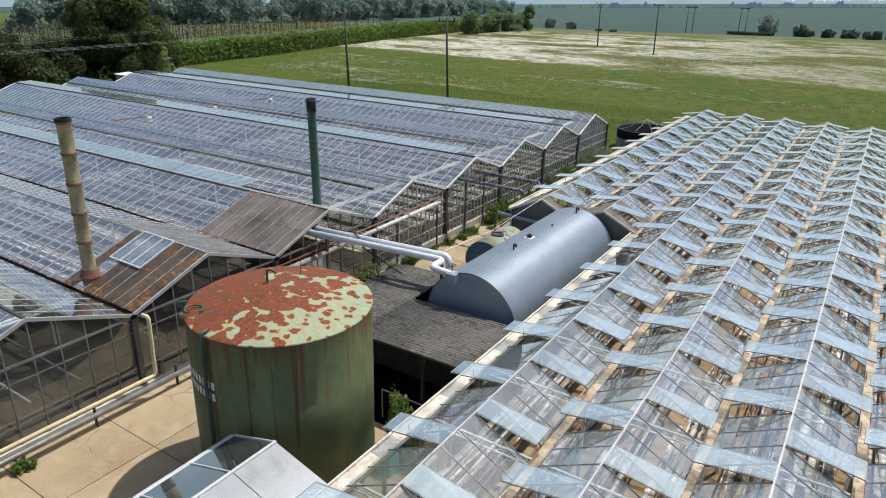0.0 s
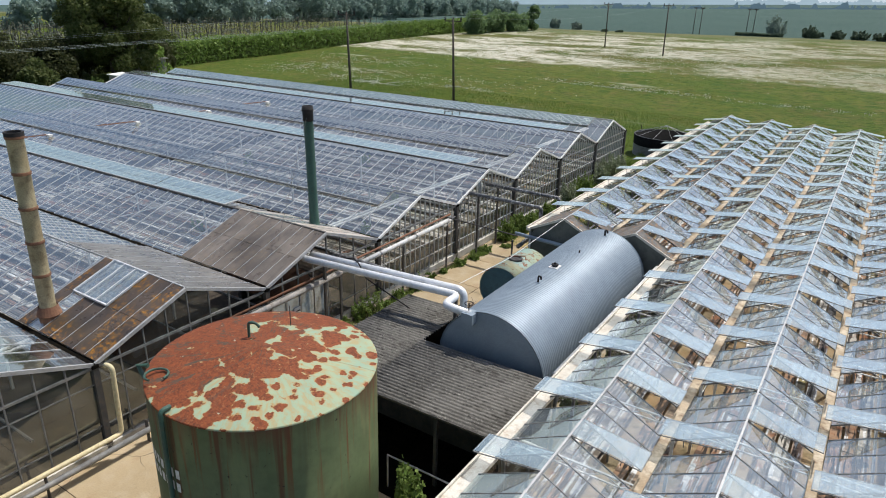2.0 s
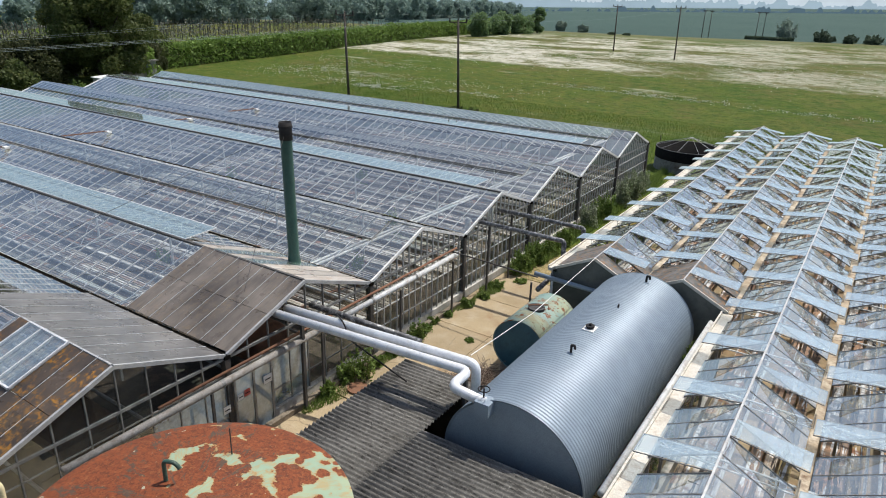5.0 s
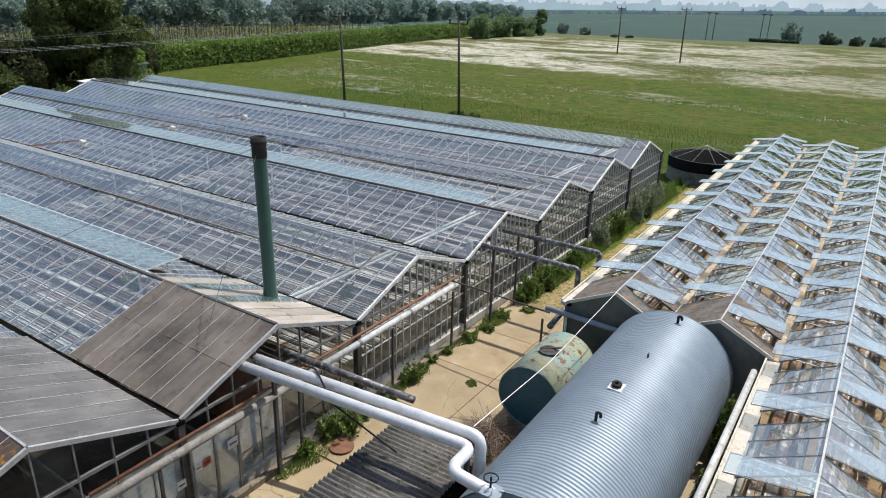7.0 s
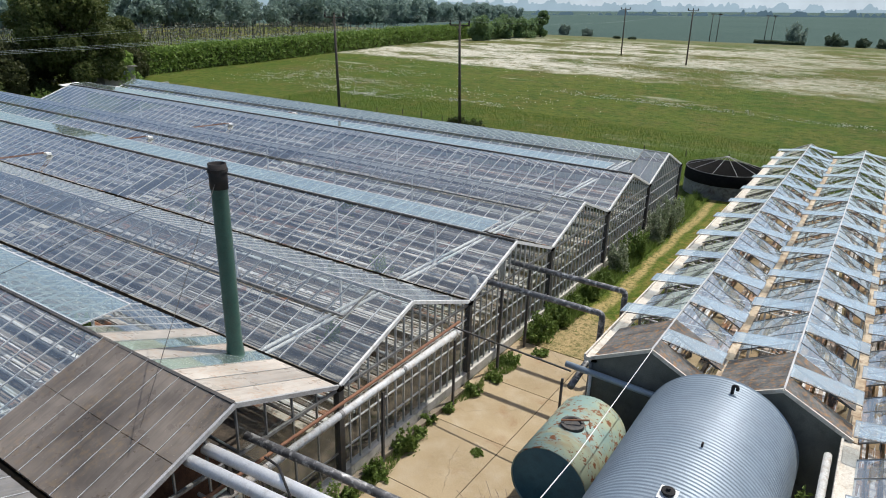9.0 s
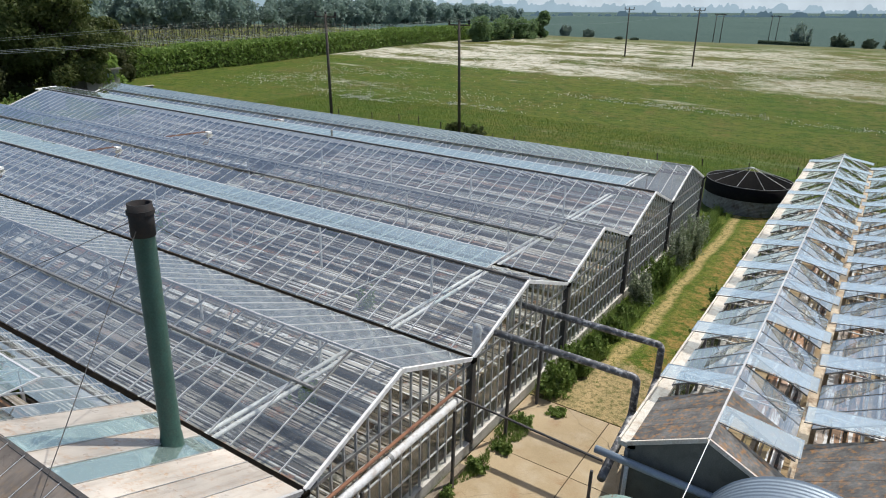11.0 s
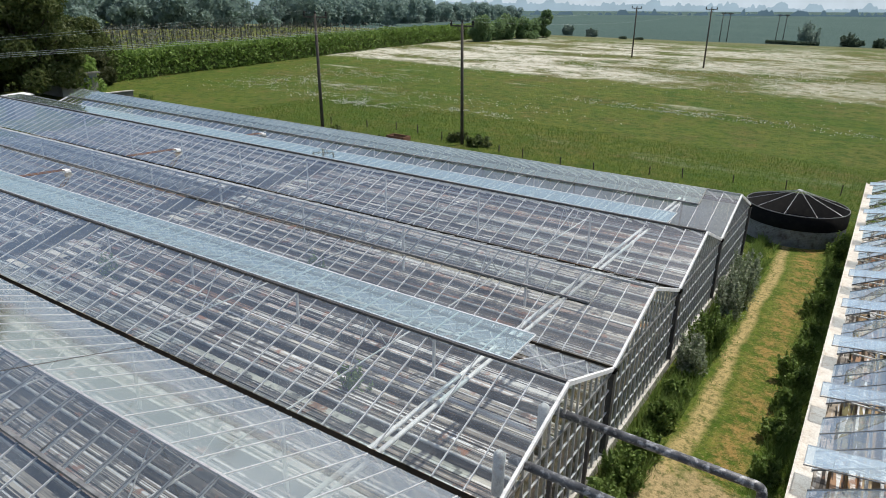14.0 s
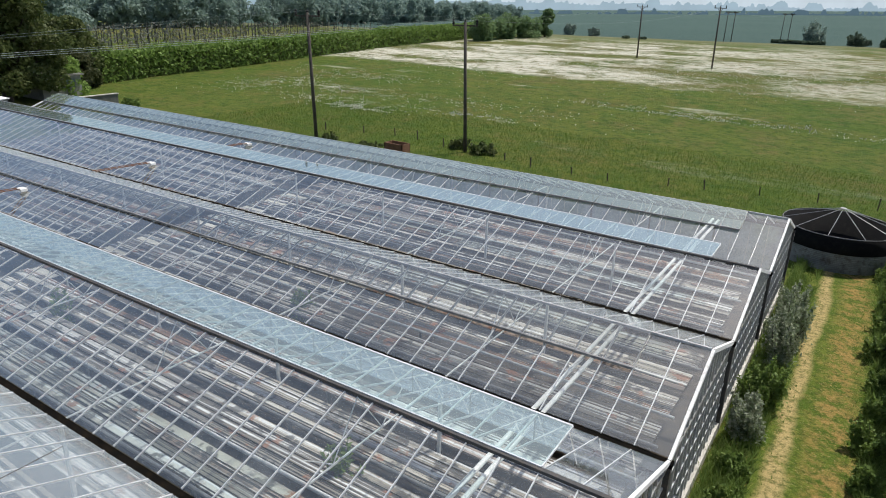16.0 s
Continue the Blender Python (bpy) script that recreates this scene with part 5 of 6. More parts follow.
def bench(name, x0, x1, y, width, slats, mat, along="x", z=0.8, label="long weathered slatted growing bench", group="benches in the wide-span glasshouse", seg=12.5):
    """A slatted bench running along x (or y), its slats in butted lengths."""
    L = abs(x1 - x0)
    at = (min(x0, x1), y, 0) if along == "x" else (y, min(x0, x1), 0)
    t = thing(name, at, label, "bench", group)
    n = max(1, round(L / seg))
    step = L / n
    w = width / slats
    key = (name, round(step, 2), width, slats, along)
    if along == "x":
        data = shared(("slat",) + key, lambda: Mesh().box(0.01, -w * 0.40, z - 0.04, step - 0.01, w * 0.40, z).data("slat", mat))
        leg = shared(("leg", name, width), lambda: Mesh().box(-0.03, -width * 0.42, 0, 0.03, -width * 0.36, z - 0.04).box(-0.03, width * 0.36, 0, 0.03, width * 0.42, z - 0.04).box(-0.03, -width * 0.45, z - 0.1, 0.03, width * 0.45, z - 0.04).data("leg_frame", M_BARV))
    else:
        data = shared(("slat",) + key, lambda: Mesh().box(-w * 0.40, 0.01, z - 0.04, w * 0.40, step - 0.01, z).data("slat", mat))
        leg = shared(("leg", name, width), lambda: Mesh().box(-width * 0.42, -0.03, 0, -width * 0.36, 0.03, z - 0.04).box(width * 0.36, -0.03, 0, width * 0.42, 0.03, z - 0.04).box(-width * 0.45, -0.03, z - 0.1, width * 0.45, 0.03, z - 0.04).data("leg_frame", M_BARV))
    for i in range(n):
        for j in range(slats):
            o = (j + 0.5 - slats / 2) * w
            dz = 0.012 * ((i * 7 + j * 3) % 4)
            piece("slat", data, t, (at[0] + i * step, y + o, dz) if along == "x" else (y + o, at[1] + i * step, dz))
        for f in (0.3,):
            piece("leg_frame", leg, t, (at[0] + (i + f) * step, y, 0) if along == "x" else (y, at[1] + (i + f) * step, 0))
    return t


for k in range(-1, 7):
    yr = FIRST + PITCH * k
    for off in (-2.4, -0.8, 0.8, 2.4):
        for a, b in ((-45.6, -20.4 if k > 1 else -26.5), (-72.0, -47.5)) if k > 0 else ((-45.6, -26.5),):
            bench("growing_bench", a, b, yr + off, 1.25, 4, M_SLAT)
    for off in (-1.6, 0.0, 1.6):
        hp = thing("floor_pipe", (-45, yr + off, 0), "pale heating pipe laid along the glasshouse floor", "pipe", "floor heating pipes")
        part("pipe", Mesh().tube([(-72.0, yr + off, 0.95), (-20.2, yr + off, 0.95)], 0.05, 8), M_PIPE_W if (k + int(off)) % 2 else M_BARV, hp)
        for x in range(-68, -20, 16):
            part("pipe_stand", Mesh().box(x - 0.03, yr + off - 0.03, 0, x + 0.03, yr + off + 0.03, 0.92), M_BARV, hp)
for k in (0, 1):
    yr = FIRST + PITCH * k
    bo = thing("boiler", (-22.8, yr, 0), "large dark rusty boiler drum under the sheeted roof", "boiler", "boilers")
    drum = Mesh().lathe([(0.001, -1.8), (0.75, -1.8), (0.82, -1.7), (0.82, 1.7), (0.75, 1.8), (0.001, 1.8)], 32, (0, 0, 0), "y")
    drum.v = [(-22.8 + q, yr - p_, 1.3 + r) for p_, q, r in drum.v]
    part("shell", drum, M_RUST, bo, "", True)
    for x in (-24.0, -21.6):
        part("cradle", Mesh().box(x - 0.1, yr - 0.6, 0, x + 0.1, yr + 0.6, 0.55), M_DARK, bo)
single("cross_path", Mesh().box(-47.4, 8.0, 0.0, -45.7, 55.8, 0.03), M_PATH, "pale concrete cross path inside the glasshouse", "path", kind="structure")

# ---------------------------------------------------------------- benches in the narrow-span glasshouse
for i in range(7):
    xr = VX + VPITCH * i
    y0 = 30.5 if i < 2 else 2.5
    for off in (-0.78, 0.78):
        bench("tray_bench", y0, VEND - 1.0, xr + off, 1.15, 3, M_TRAY, "y", 0.75, "weathered bench with pale trays and brown soil", "benches in the narrow-span glasshouse", 5.0)
    hp = thing("crop_pipe", (xr, y0, 0), "white heating pipe hung along the glasshouse bay", "pipe", "crop heating pipes")
    part("pipe", Mesh().tube([(xr - 0.05, y0, 2.1), (xr - 0.05, VEND - 0.8, 2.1)], 0.04, 8), M_PIPE_W, hp)
    part("pipe", Mesh().tube([(xr - 0.35, y0, 2.1), (xr - 0.35, VEND - 0.8, 2.1)], 0.04, 8), M_PIPE_W, hp)
    for j in range(4):
        yy = y0 + (VEND - y0) * (j + 0.5) / 4
        part("hanger", Mesh().tube([(xr - 0.05, yy, 2.1), (xr, yy, VR)], 0.008, 4), M_BARV, hp)

# ---------------------------------------------------------------- little glazed porch by the green tank
po = thing("glazed_porch", (-10.25, 5, 0), "small glazed lean-to with a bright sheet roof slope", "shed")
PX, PZ, PE, PY0, PY1 = -10.25, 3.2, 2.75, 1.0, 8.85
M_BRIGHT = worn("bright_metal_sheet", (0.26, 0.275, 0.29), (0.21, 0.225, 0.24), (0.16, 0.165, 0.17), 0.8, 0.36, 0.4)
M_DKGLASS = glass("dark_glass", (0.25, 0.27, 0.28), (0.10, 0.11, 0.11), 0.4)
for j in range(6):
    ya, yb = PY1 - (j + 1) * 1.3 + 0.01, PY1 - j * 1.3 - 0.01
    part("roof_pane", Mesh().hexa([(PX - 1.48, ya, PE), (PX, ya, PZ), (PX, yb, PZ), (PX - 1.48, yb, PE)], [(PX - 1.48, ya, PE + .02), (PX, ya, PZ + .02), (PX, yb, PZ + .02), (PX - 1.48, yb, PE + .02)]), M_DKGLASS, po)
    part("roof_sheet", Mesh().hexa([(PX, ya, PZ), (PX + 1.6, ya, PE), (PX + 1.6, yb, PE), (PX, yb, PZ)], [(PX, ya, PZ + .02), (PX + 1.6, ya, PE + .02), (PX + 1.6, yb, PE + .02), (PX, yb, PZ + .02)]), M_BRIGHT, po)
    part("glazing_bar", Mesh().beam((PX - 1.5, yb, PE + .03), (PX, yb, PZ + .03), 0.03, 0.03), M_ALU, po)
part("eave", Mesh().box(PX - 1.62, PY0, PE - 0.1, PX - 1.46, PY1, PE), M_ALU, po)
part("eave", Mesh().box(PX + 1.58, PY0, PE - 0.1, PX + 1.68, PY1, PE), M_ALU, po)
part("wall", Mesh().box(PX - 1.52, PY0, 0, PX - 1.46, PY1, PE - 0.1), M_FROST, po)
part("ridge", Mesh().beam((PX, PY0, PZ + .03), (PX, PY1, PZ + .03), 0.08, 0.04), M_ALU, po)

# plain white bars on the tank where letters are painted
M_LETTER = worn("white_lettering", (0.70, 0.70, 0.66), (0.60, 0.60, 0.56), (0.35, 0.36, 0.28), 3.0, 0.7)
for row, (zt, zb, a0, a1) in enumerate(((3.95, 3.73, -150, -86), (3.62, 3.40, -146, -87))):
    a = a0
    while a < a1:
        w = 2.7
        pts = []
        mb = Mesh()
        for s in range(3):
            u0, u1 = radians(a + w * s / 3), radians(a + w * (s + 1) / 3)
            q = lambda u, z, r: (TX + r * math.cos(u), TY + r * math.sin(u), z)
            mb.poly(q(u0, zb, TR + .009), q(u1, zb, TR + .009), q(u1, zt, TR + .009), q(u0, zt, TR + .009))
        part("lettering_bar", mb, M_LETTER, tank)
        a += 4.3

# fittings on the tanks
for xx, yy, rr in ((BX + 0.2, 28.15, 0.04), (BX + 0.05, 22.15, 0.035)):
    part("vent", Mesh().tube(bend([(xx, yy, BZ + BR - 0.02), (xx, yy, BZ + BR + 0.2), (xx + 0.1, yy, BZ + BR + 0.2), (xx + 0.1, yy, BZ + BR + 0.1)], 0.04), rr), M_SOOT, big)
part("hatch_plate", Mesh().box(BX - 0.22, 23.55, BZ + BR - 0.035, BX + 0.12, 23.95, BZ + BR + 0.006), M_WHITE, big, "pale bare patch round the hatch")
part("hatch", Mesh().lathe([(0.10, BZ + BR - 0.03), (0.10, BZ + BR + 0.05), (0.13, BZ + BR + 0.05), (0.13, BZ + BR + 0.09), (0.04, BZ + BR + 0.09), (0.04, BZ + BR + 0.15), (0.001, BZ + BR + 0.15)], 16, (BX - 0.05, 23.75, 0)), M_SOOT, big, "black bolted fitting")
part("lifting_eye", Mesh().box(BX + 0.1, 25.6, BZ + BR - 0.03, BX + 0.14, 25.68, BZ + BR + 0.08), M_SOOT, big)
hw = [(-11.75 + 0.14 * math.cos(a * math.pi / 8), 18.95 + 0.14 * math.sin(a * math.pi / 8), 3.98) for a in range(17)]
part("hand_wheel", Mesh().tube(hw, 0.014, 6), M_SOOT, p)
part("valve_stem", Mesh().tube([(-11.75, 18.95, 3.7), (-11.75, 18.95, 4.0)], 0.02, 6), M_SOOT, p)
rp = single("cord", Mesh().tube([(-12.95, 20.3, 3.85), (-12.94, 24.0, 3.62), (-12.93, 29.0, 3.85)], 0.011, 6), M_WHITE, "taut white cord from the pipes to the gable", "cord")
tp = thing("thin_pipe", (-17, 28.6, 0), "thin dark pipe crossing the yard on posts", "pipe")
part("pipe", Mesh().tube([(-19.1, 28.75, 2.75), (-14.9, 28.5, 2.75)], 0.03, 8), M_DARK, tp)
part("post", Mesh().box(-15.05, 28.2, 0, -14.99, 28.26, 2.6), M_DARK, tp)
lp = thing("black_offcut_pipe", (-17, 21.2, 3), "short weathered black pipe resting beside the silver pipes", "pipe")
part("pipe", Mesh().tube([(-19.3, 20.85, 3.26), (-15.4, 21.5, 2.90)], 0.10, 12), M_PIPE_K, lp, "", True)
gp = thing("wall_drainpipe", (-13.5, 28.9, 2.5), "grey metal gutter pipe along the end wall", "pipe")
part("pipe", Mesh().tube([(-15.2, 28.85, 2.72), (-11.4, 28.85, 2.60)], 0.09, 12), M_GALV, gp, "", True)
part("downpipe", Mesh().tube(bend([(-14.45, 28.85, 2.7), (-14.45, 28.85, 1.7), (-14.3, 28.9, 1.5)], 0.1), 0.05, 8), M_PIPE_W, gp, "", True)
sp = thing("side_pipe", (-8.6, 20, 0), "pale lagged pipe along the glasshouse gutter", "pipe")
part("pipe", Mesh().tube([(-8.55, 18.6, 2.75), (-8.55, 28.6, 2.75)], 0.09, 12), M_PIPE_W, sp, "", True)

# door and notices in the boiler bay wall
dr = thing("boiler_door", (-19.2, 18.2, 0), "grey glazed sliding door with small notices", "door")
part("leaf", Mesh().box(-19.24, 17.55, 0.05, -19.18, 18.95, 2.15), M_FROST, dr)
for y in (17.55, 18.25, 18.95):
    part("stile", Mesh().box(-19.26, y - 0.04, 0.05, -19.15, y + 0.04, 2.2), M_BARV, dr)
M_RED = worn("faded_red_notice", (0.45, 0.06, 0.04), (0.38, 0.06, 0.05), (0.5, 0.3, 0.25), 4.0, 0.6)
for y, z, w, h, m in ((18.75, 1.62, 0.16, 0.28, M_WHITE), (17.95, 1.55, 0.11, 0.22, M_RED), (17.7, 1.52, 0.10, 0.20, M_WHITE), (17.2, 1.35, 0.12, 0.24, M_WHITE)):
    nt = part("notice", Mesh().box(-19.14, y - w, z - h / 2, -19.13, y + w, z + h / 2), m, dr)
    part("notice_bar", Mesh().box(-19.129, y - w * 0.7, z - h * 0.1, -19.126, y + w * 0.7, z + h * 0.05), M_SOOT, nt)

# vent motor boxes and their rods on the wide-span roof
for k in (2, 3, 4, 5, 6):
    yr = FIRST + PITCH * k
    vb = thing("vent_motor", (-48.3, yr - 1.8, 3.6), "small white vent motor box with a rod on the glass roof", "motor box", "vent motors")
    part("box", Mesh().box(-48.52, yr - 2.0, 3.35, -48.08, yr - 1.72, 3.46), M_WHITE, vb)
    for dx in (-0.12, 0.12):
        part("rod", Mesh().beam((-48.3 + dx, yr - 2.0, 3.48), (-48.3 + dx, yr - 4.9, 3.58), 0.035, 0.035), M_RUST, vb)

# clutter behind the green tank
M_BLUE = worn("blue_plastic", (0.02, 0.10, 0.30), (0.03, 0.14, 0.36), (0.05, 0.08, 0.12), 3.0, 0.4)
M_CYAN = worn("light_blue_plastic", (0.02, 0.28, 0.42), (0.03, 0.33, 0.48), (0.05, 0.12, 0.16), 3.0, 0.4)
for x, y, m, label in ((-9.9, 12.6, M_CYAN, "open light blue plastic crate on the concrete"), (-9.5, 13.3, M_BLUE, "open dark blue plastic tub on the concrete")):
    cr = thing("crate", (x, y, 0), label, "crate")
    part("floor", Mesh().box(x - 0.3, y - 0.22, 0, x + 0.3, y + 0.22, 0.03), m, cr)
    for a, b, c, d in ((-0.3, -0.22, 0.3, -0.19), (-0.3, 0.19, 0.3, 0.22), (-0.3, -0.19, -0.27, 0.19), (0.27, -0.19, 0.3, 0.19)):
        part("side", Mesh().box(x + a, y + b, 0.03, x + c, y + d, 0.62), m, cr)
dm = thing("drum", (-9.35, 14.1, 0), "white plastic drum with a lid by the shed", "drum")
part("body", Mesh().lathe([(0.001, 0), (0.26, 0.0), (0.28, 0.06), (0.28, 0.75), (0.24, 0.84), (0.12, 0.86)], 24, (-9.35, 14.1, 0)), M_WHITE, dm, "", True)
part("lid", Mesh().lathe([(0.13, 0.85), (0.13, 0.92), (0.001, 0.93)], 16, (-9.35, 14.1, 0)), M_BLUE, dm)
rl = thing("guard_rail", (-10.3, 14.6, 0), "thin pale tubular rail beside the shed", "rail")
part("top_rail", Mesh().tube([(-11.6, 14.6, 1.1), (-9.3, 14.6, 1.1)], 0.025, 8), M_GREYBAR, rl)
for x in (-11.6, -9.3):
    part("post", Mesh().tube([(x, 14.6, 0), (x, 14.6, 1.1)], 0.025, 8), M_GREYBAR, rl)
# drain cover slab
dc = thing("drain_cover", (-18.1, 21.75, 0), "round rusty drain cover set in a concrete slab", "cover")
part("surround", Mesh().box(-18.75, 21.15, 0, -17.45, 22.35, 0.05), M_CONC, dc)
part("lid", Mesh().lathe([(0.36, 0.08), (0.36, 0.12), (0.001, 0.125)], 32, (-18.15, 21.75, 0)), M_RUST, dc)

# ---------------------------------------------------------------- bushes, weeds and grass


def bush(x, y, h, r, mat, label, leaf=0.10, per=260, lumps=7, z=0.0, name="bush"):
    """An uneven bush: shoots fan out from the base and carry leaves along their upper parts."""
    rng = np.random.default_rng(int(abs(x * 101 + y * 57) * 10))
    t = thing(name, (x, y, z), label, "plant")
    shoots = lumps * 4
    per_shoot = max(8, per * lumps // shoots)
    pts = []
    st = Mesh()
    for i in range(shoots):
        a, q = rng.uniform(0, 6.28), rng.random() ** 0.6 * r
        q *= 0.75 + 0.55 * noise.noise((math.cos(a) * 1.3 + x, math.sin(a) * 1.3 + y, 2.0))
        top = h * rng.uniform(0.25, 1.15) * (1 - 0.45 * (q / r) ** 2)
        bx, by = x + 0.35 * q * math.cos(a), y + 0.35 * q * math.sin(a)
        ex, ey = x + q * math.cos(a) * 1.1, y + q * math.sin(a) * 1.1
        f = rng.random(per_shoot) ** 0.7
        spread = r * 0.16 + 0.03
        px = bx + (ex - bx) * f + rng.normal(0, spread, per_shoot) * (1.15 - f)
        py = by + (ey - by) * f + rng.normal(0, spread, per_shoot) * (1.15 - f)
        pz = z + top * f + rng.normal(0, 0.05 * h, per_shoot)
        pts.append(np.stack([px, py, pz], 1))
        st.tube([(bx, by, z), (ex, ey, z + top * 0.95)], [0.010 + 0.008 * h, 0.003], 4)
    pts = np.concatenate(pts)
    pts = pts[pts[:, 2] > z + 0.02]
    mb = Mesh()
    leaves(mb, pts, leaf, rng)
    part("foliage", mb, mat, t)
    part("stems", st, M_BARK, t)
    return t


for x, y, h, r in ((-18.5, 36.0, 1.1, 0.7), (-18.4, 39.3, 0.9, 0.6), (-18.45, 43.2, 1.5, 0.8), (-18.4, 45.2, 1.7, 0.9), (-18.4, 48.6, 1.8, 0.95), (-18.35, 50.3, 2.0, 1.0), (-18.5, 52.6, 1.7, 0.9)):
    bush(x, y, h, r, M_LEAF_GREY if y > 40 and y != 45.2 else M_LEAF_WEED, "grey-green bush grown up against the glasshouse gable", 0.055, 620, 9)
for x, y, h, r in ((-18.6, 34.4, 1.2, 0.75), (-18.5, 35.1, 0.7, 0.6), (-18.4, 37.6, 0.8, 0.6), (-18.5, 41.2, 0.7, 0.55), (-15.3, 36.4, 0.9, 0.65), (-15.4, 38.5, 0.8, 0.6), (-15.3, 40.6, 1.0, 0.7), (-15.4, 42.5, 0.7, 0.6), (-15.3, 44.4, 1.1, 0.75), (-15.3, 46.4, 0.9, 0.65), (-15.2, 48.5, 0.8, 0.55), (-15.3, 51.0, 1.1, 0.7), (-15.2, 53.6, 0.8, 0.6), (-15.1, 56.0, 0.9, 0.7), (-15.3, 60.0, 1.1, 0.8)):
    bush(x, y, h, r, M_LEAF_WEED, "rank green weeds along the lane edge", 0.06, 330, 7, 0, "weed_clump")
for x, y, h, r in ((-18.45, 22.4, 1.2, 0.8), (-18.8, 22.0, 0.8, 0.5), (-18.75, 20.9, 0.6, 0.35), (-18.6, 23.4, 0.45, 0.3), (-18.65, 24.5, 0.5, 0.4), (-18.6, 25.9, 0.75, 0.45), (-18.75, 26.7, 0.3, 0.3), (-18.75, 28.3, 0.25, 0.25), (-18.65, 29.6, 0.35, 0.35), (-18.5, 30.8, 0.3, 0.35), (-18.6, 32.2, 0.28, 0.5), (-16.9, 27.0, 0.08, 0.2), (-18.9, 27.4, 0.25, 0.3), (-17.0, 21.6, 0.10, 0.2), (-18.6, 6.6, 0.35, 0.4), (-17.9, 33.4, 0.12, 0.4)):
    bush(x, y, h, r, M_LEAF_WEED, "leafy green weed growing from the concrete edge", 0.055, 200, 5, 0, "weed")
for x, y, h, r in ((-8.75, 20.4, 1.6, 0.35), (-8.7, 22.6, 1.8, 0.4), (-8.75, 25.0, 1.7, 0.4), (-8.75, 27.6, 2.2, 0.5), (-10.2, 13.6, 1.9, 0.6), (-9.4, 13.4, 1.2, 0.5)):
    bush(x, y, h, r, M_LEAF_WEED, "green shrub squeezed between tank and glasshouse", 0.08, 260, 8, 0, "shrub")
for x, y, h, r in ((-43.9, 71.3, 0.75, 1.5), (-46.5, 71.7, 0.8, 1.3), (-54.8, 65.0, 1.1, 0.9), (-52.0, 66.0, 0.6, 1.6)):
    bush(x, y, h, r, M_LEAF, "dark bush at the meadow edge by a pole", 0.13, 260, 8, land(x, y))
for x, y, h in ((-26.5, 34.5, 1.6), (-34.0, 40.6, 1.5), (-24.0, 28.6, 1.4), (-32.0, 24.0, 1.2), (-40.5, 35.0, 1.6)):
    bush(x, y, h, 0.6, M_LEAF_WEED, "self-sown plant growing inside the glasshouse", 0.08, 160, 6, 0, "inside_plant")

# heap of cut branches beside the small tank
rng = np.random.default_rng(3)
heap = Mesh()
for i in range(620):
    a, q = rng.uniform(0, 6.28), abs(rng.normal(0, 0.55))
    x, y = -14.7 + q * math.cos(a) * 1.2, 24.3 + q * math.sin(a)
    z = 0.05 + 0.75 * math.exp(-(q / 0.75) ** 2) * rng.random()
    d = rng.normal(size=3) * (0.35, 0.35, 0.16)
    heap.tube([(x - d[0], y - d[1], max(0.02, z - d[2])), (x, y, z + 0.05), (x + d[0], y + d[1], max(0.02, z + d[2]))], [0.009, 0.008, 0.003], 3, False)
M_TWIG = worn("dry_twigs", (0.19, 0.135, 0.10), (0.27, 0.21, 0.16), (0.11, 0.075, 0.055), 3.0, 0.95)
single("brush_heap", heap, M_TWIG, "heap of dry brown cut branches on the concrete", "branches", kind="stuff")

M_BLADE = leaf_material("grass_blade", (0.075, 0.14, 0.018), (0.19, 0.245, 0.055), (0.115, 0.18, 0.03))


def blades(name, spots, h, mat, label, rng):
    mb = Mesh()
    n = len(spots)
    a = rng.uniform(0, 6.28, n)
    hh = h * rng.uniform(0.5, 1.4, n)
    w = 0.012 + 0.02 * h
    tip = rng.normal(0, 0.35, (n, 2)) * hh[:, None]
    k = 0
    for (x, y, z), an, g, (tx, ty) in zip(spots, a, hh, tip):
        c, s = math.cos(an) * w, math.sin(an) * w
        mb.v += [(x - c, y - s, z), (x + c, y + s, z), (x + tx, y + ty, z + g)]
        mb.f.append((k, k + 1, k + 2))
        k += 3
    return single(name, mb, mat, label, "grass", kind="stuff")


def scatter(n, x0, x1, y0, y1, rng, keep=None):
    out = []
    while len(out) < n:
        x, y = rng.uniform(x0, x1), rng.uniform(y0, y1)
        if keep is None or keep(x, y):
            out.append((x, y, land(x, y)))
    return out


rng = np.random.default_rng(11)
edge = lambda x, y: y > 35.5 and rng.random() < 1.2 * abs((x + 16.9) / 2.2) ** 4
blades("lane_grass_tufts", scatter(12000, -19.1, -14.75, 33.6, 66, rng, edge), 0.13, M_BLADE, "rough green grass along the lane", rng)
strip = lambda x, y: noise.noise((x * 1.2, y * 0.55, 9)) > 0.02 + 0.5 * abs(x + 18.8)
blades('yard_weeds', [(x, y, 0.0) for x, y, z in scatter(3600, -19.1, -18.2, 19.5, 34.0, rng, strip)], 0.17, M_LEAF_WEED, 'ragged strip of weeds along the foot of the glasshouse gables', rng)
verge = lambda x, y: (x < -18.0 or x > -15.55) and noise.noise((x * 0.9, y * 0.5, 7)) > -0.25
blades("lane_verge_weeds", scatter(15000, -19.1, -14.75, 34.2, 64, rng, verge), 0.42, M_LEAF_WEED, "rank weeds and long grass on both verges of the lane", rng)
blades("meadow_edge_grass", scatter(42000, -74, -4, 56.5, 84, rng, lambda x, y: not (-21 < x < -14.8 and y < 65.4) and not (x > -15 and y < 65)), 0.24, M_BLADE, "tall rank grass at the meadow edge", rng)

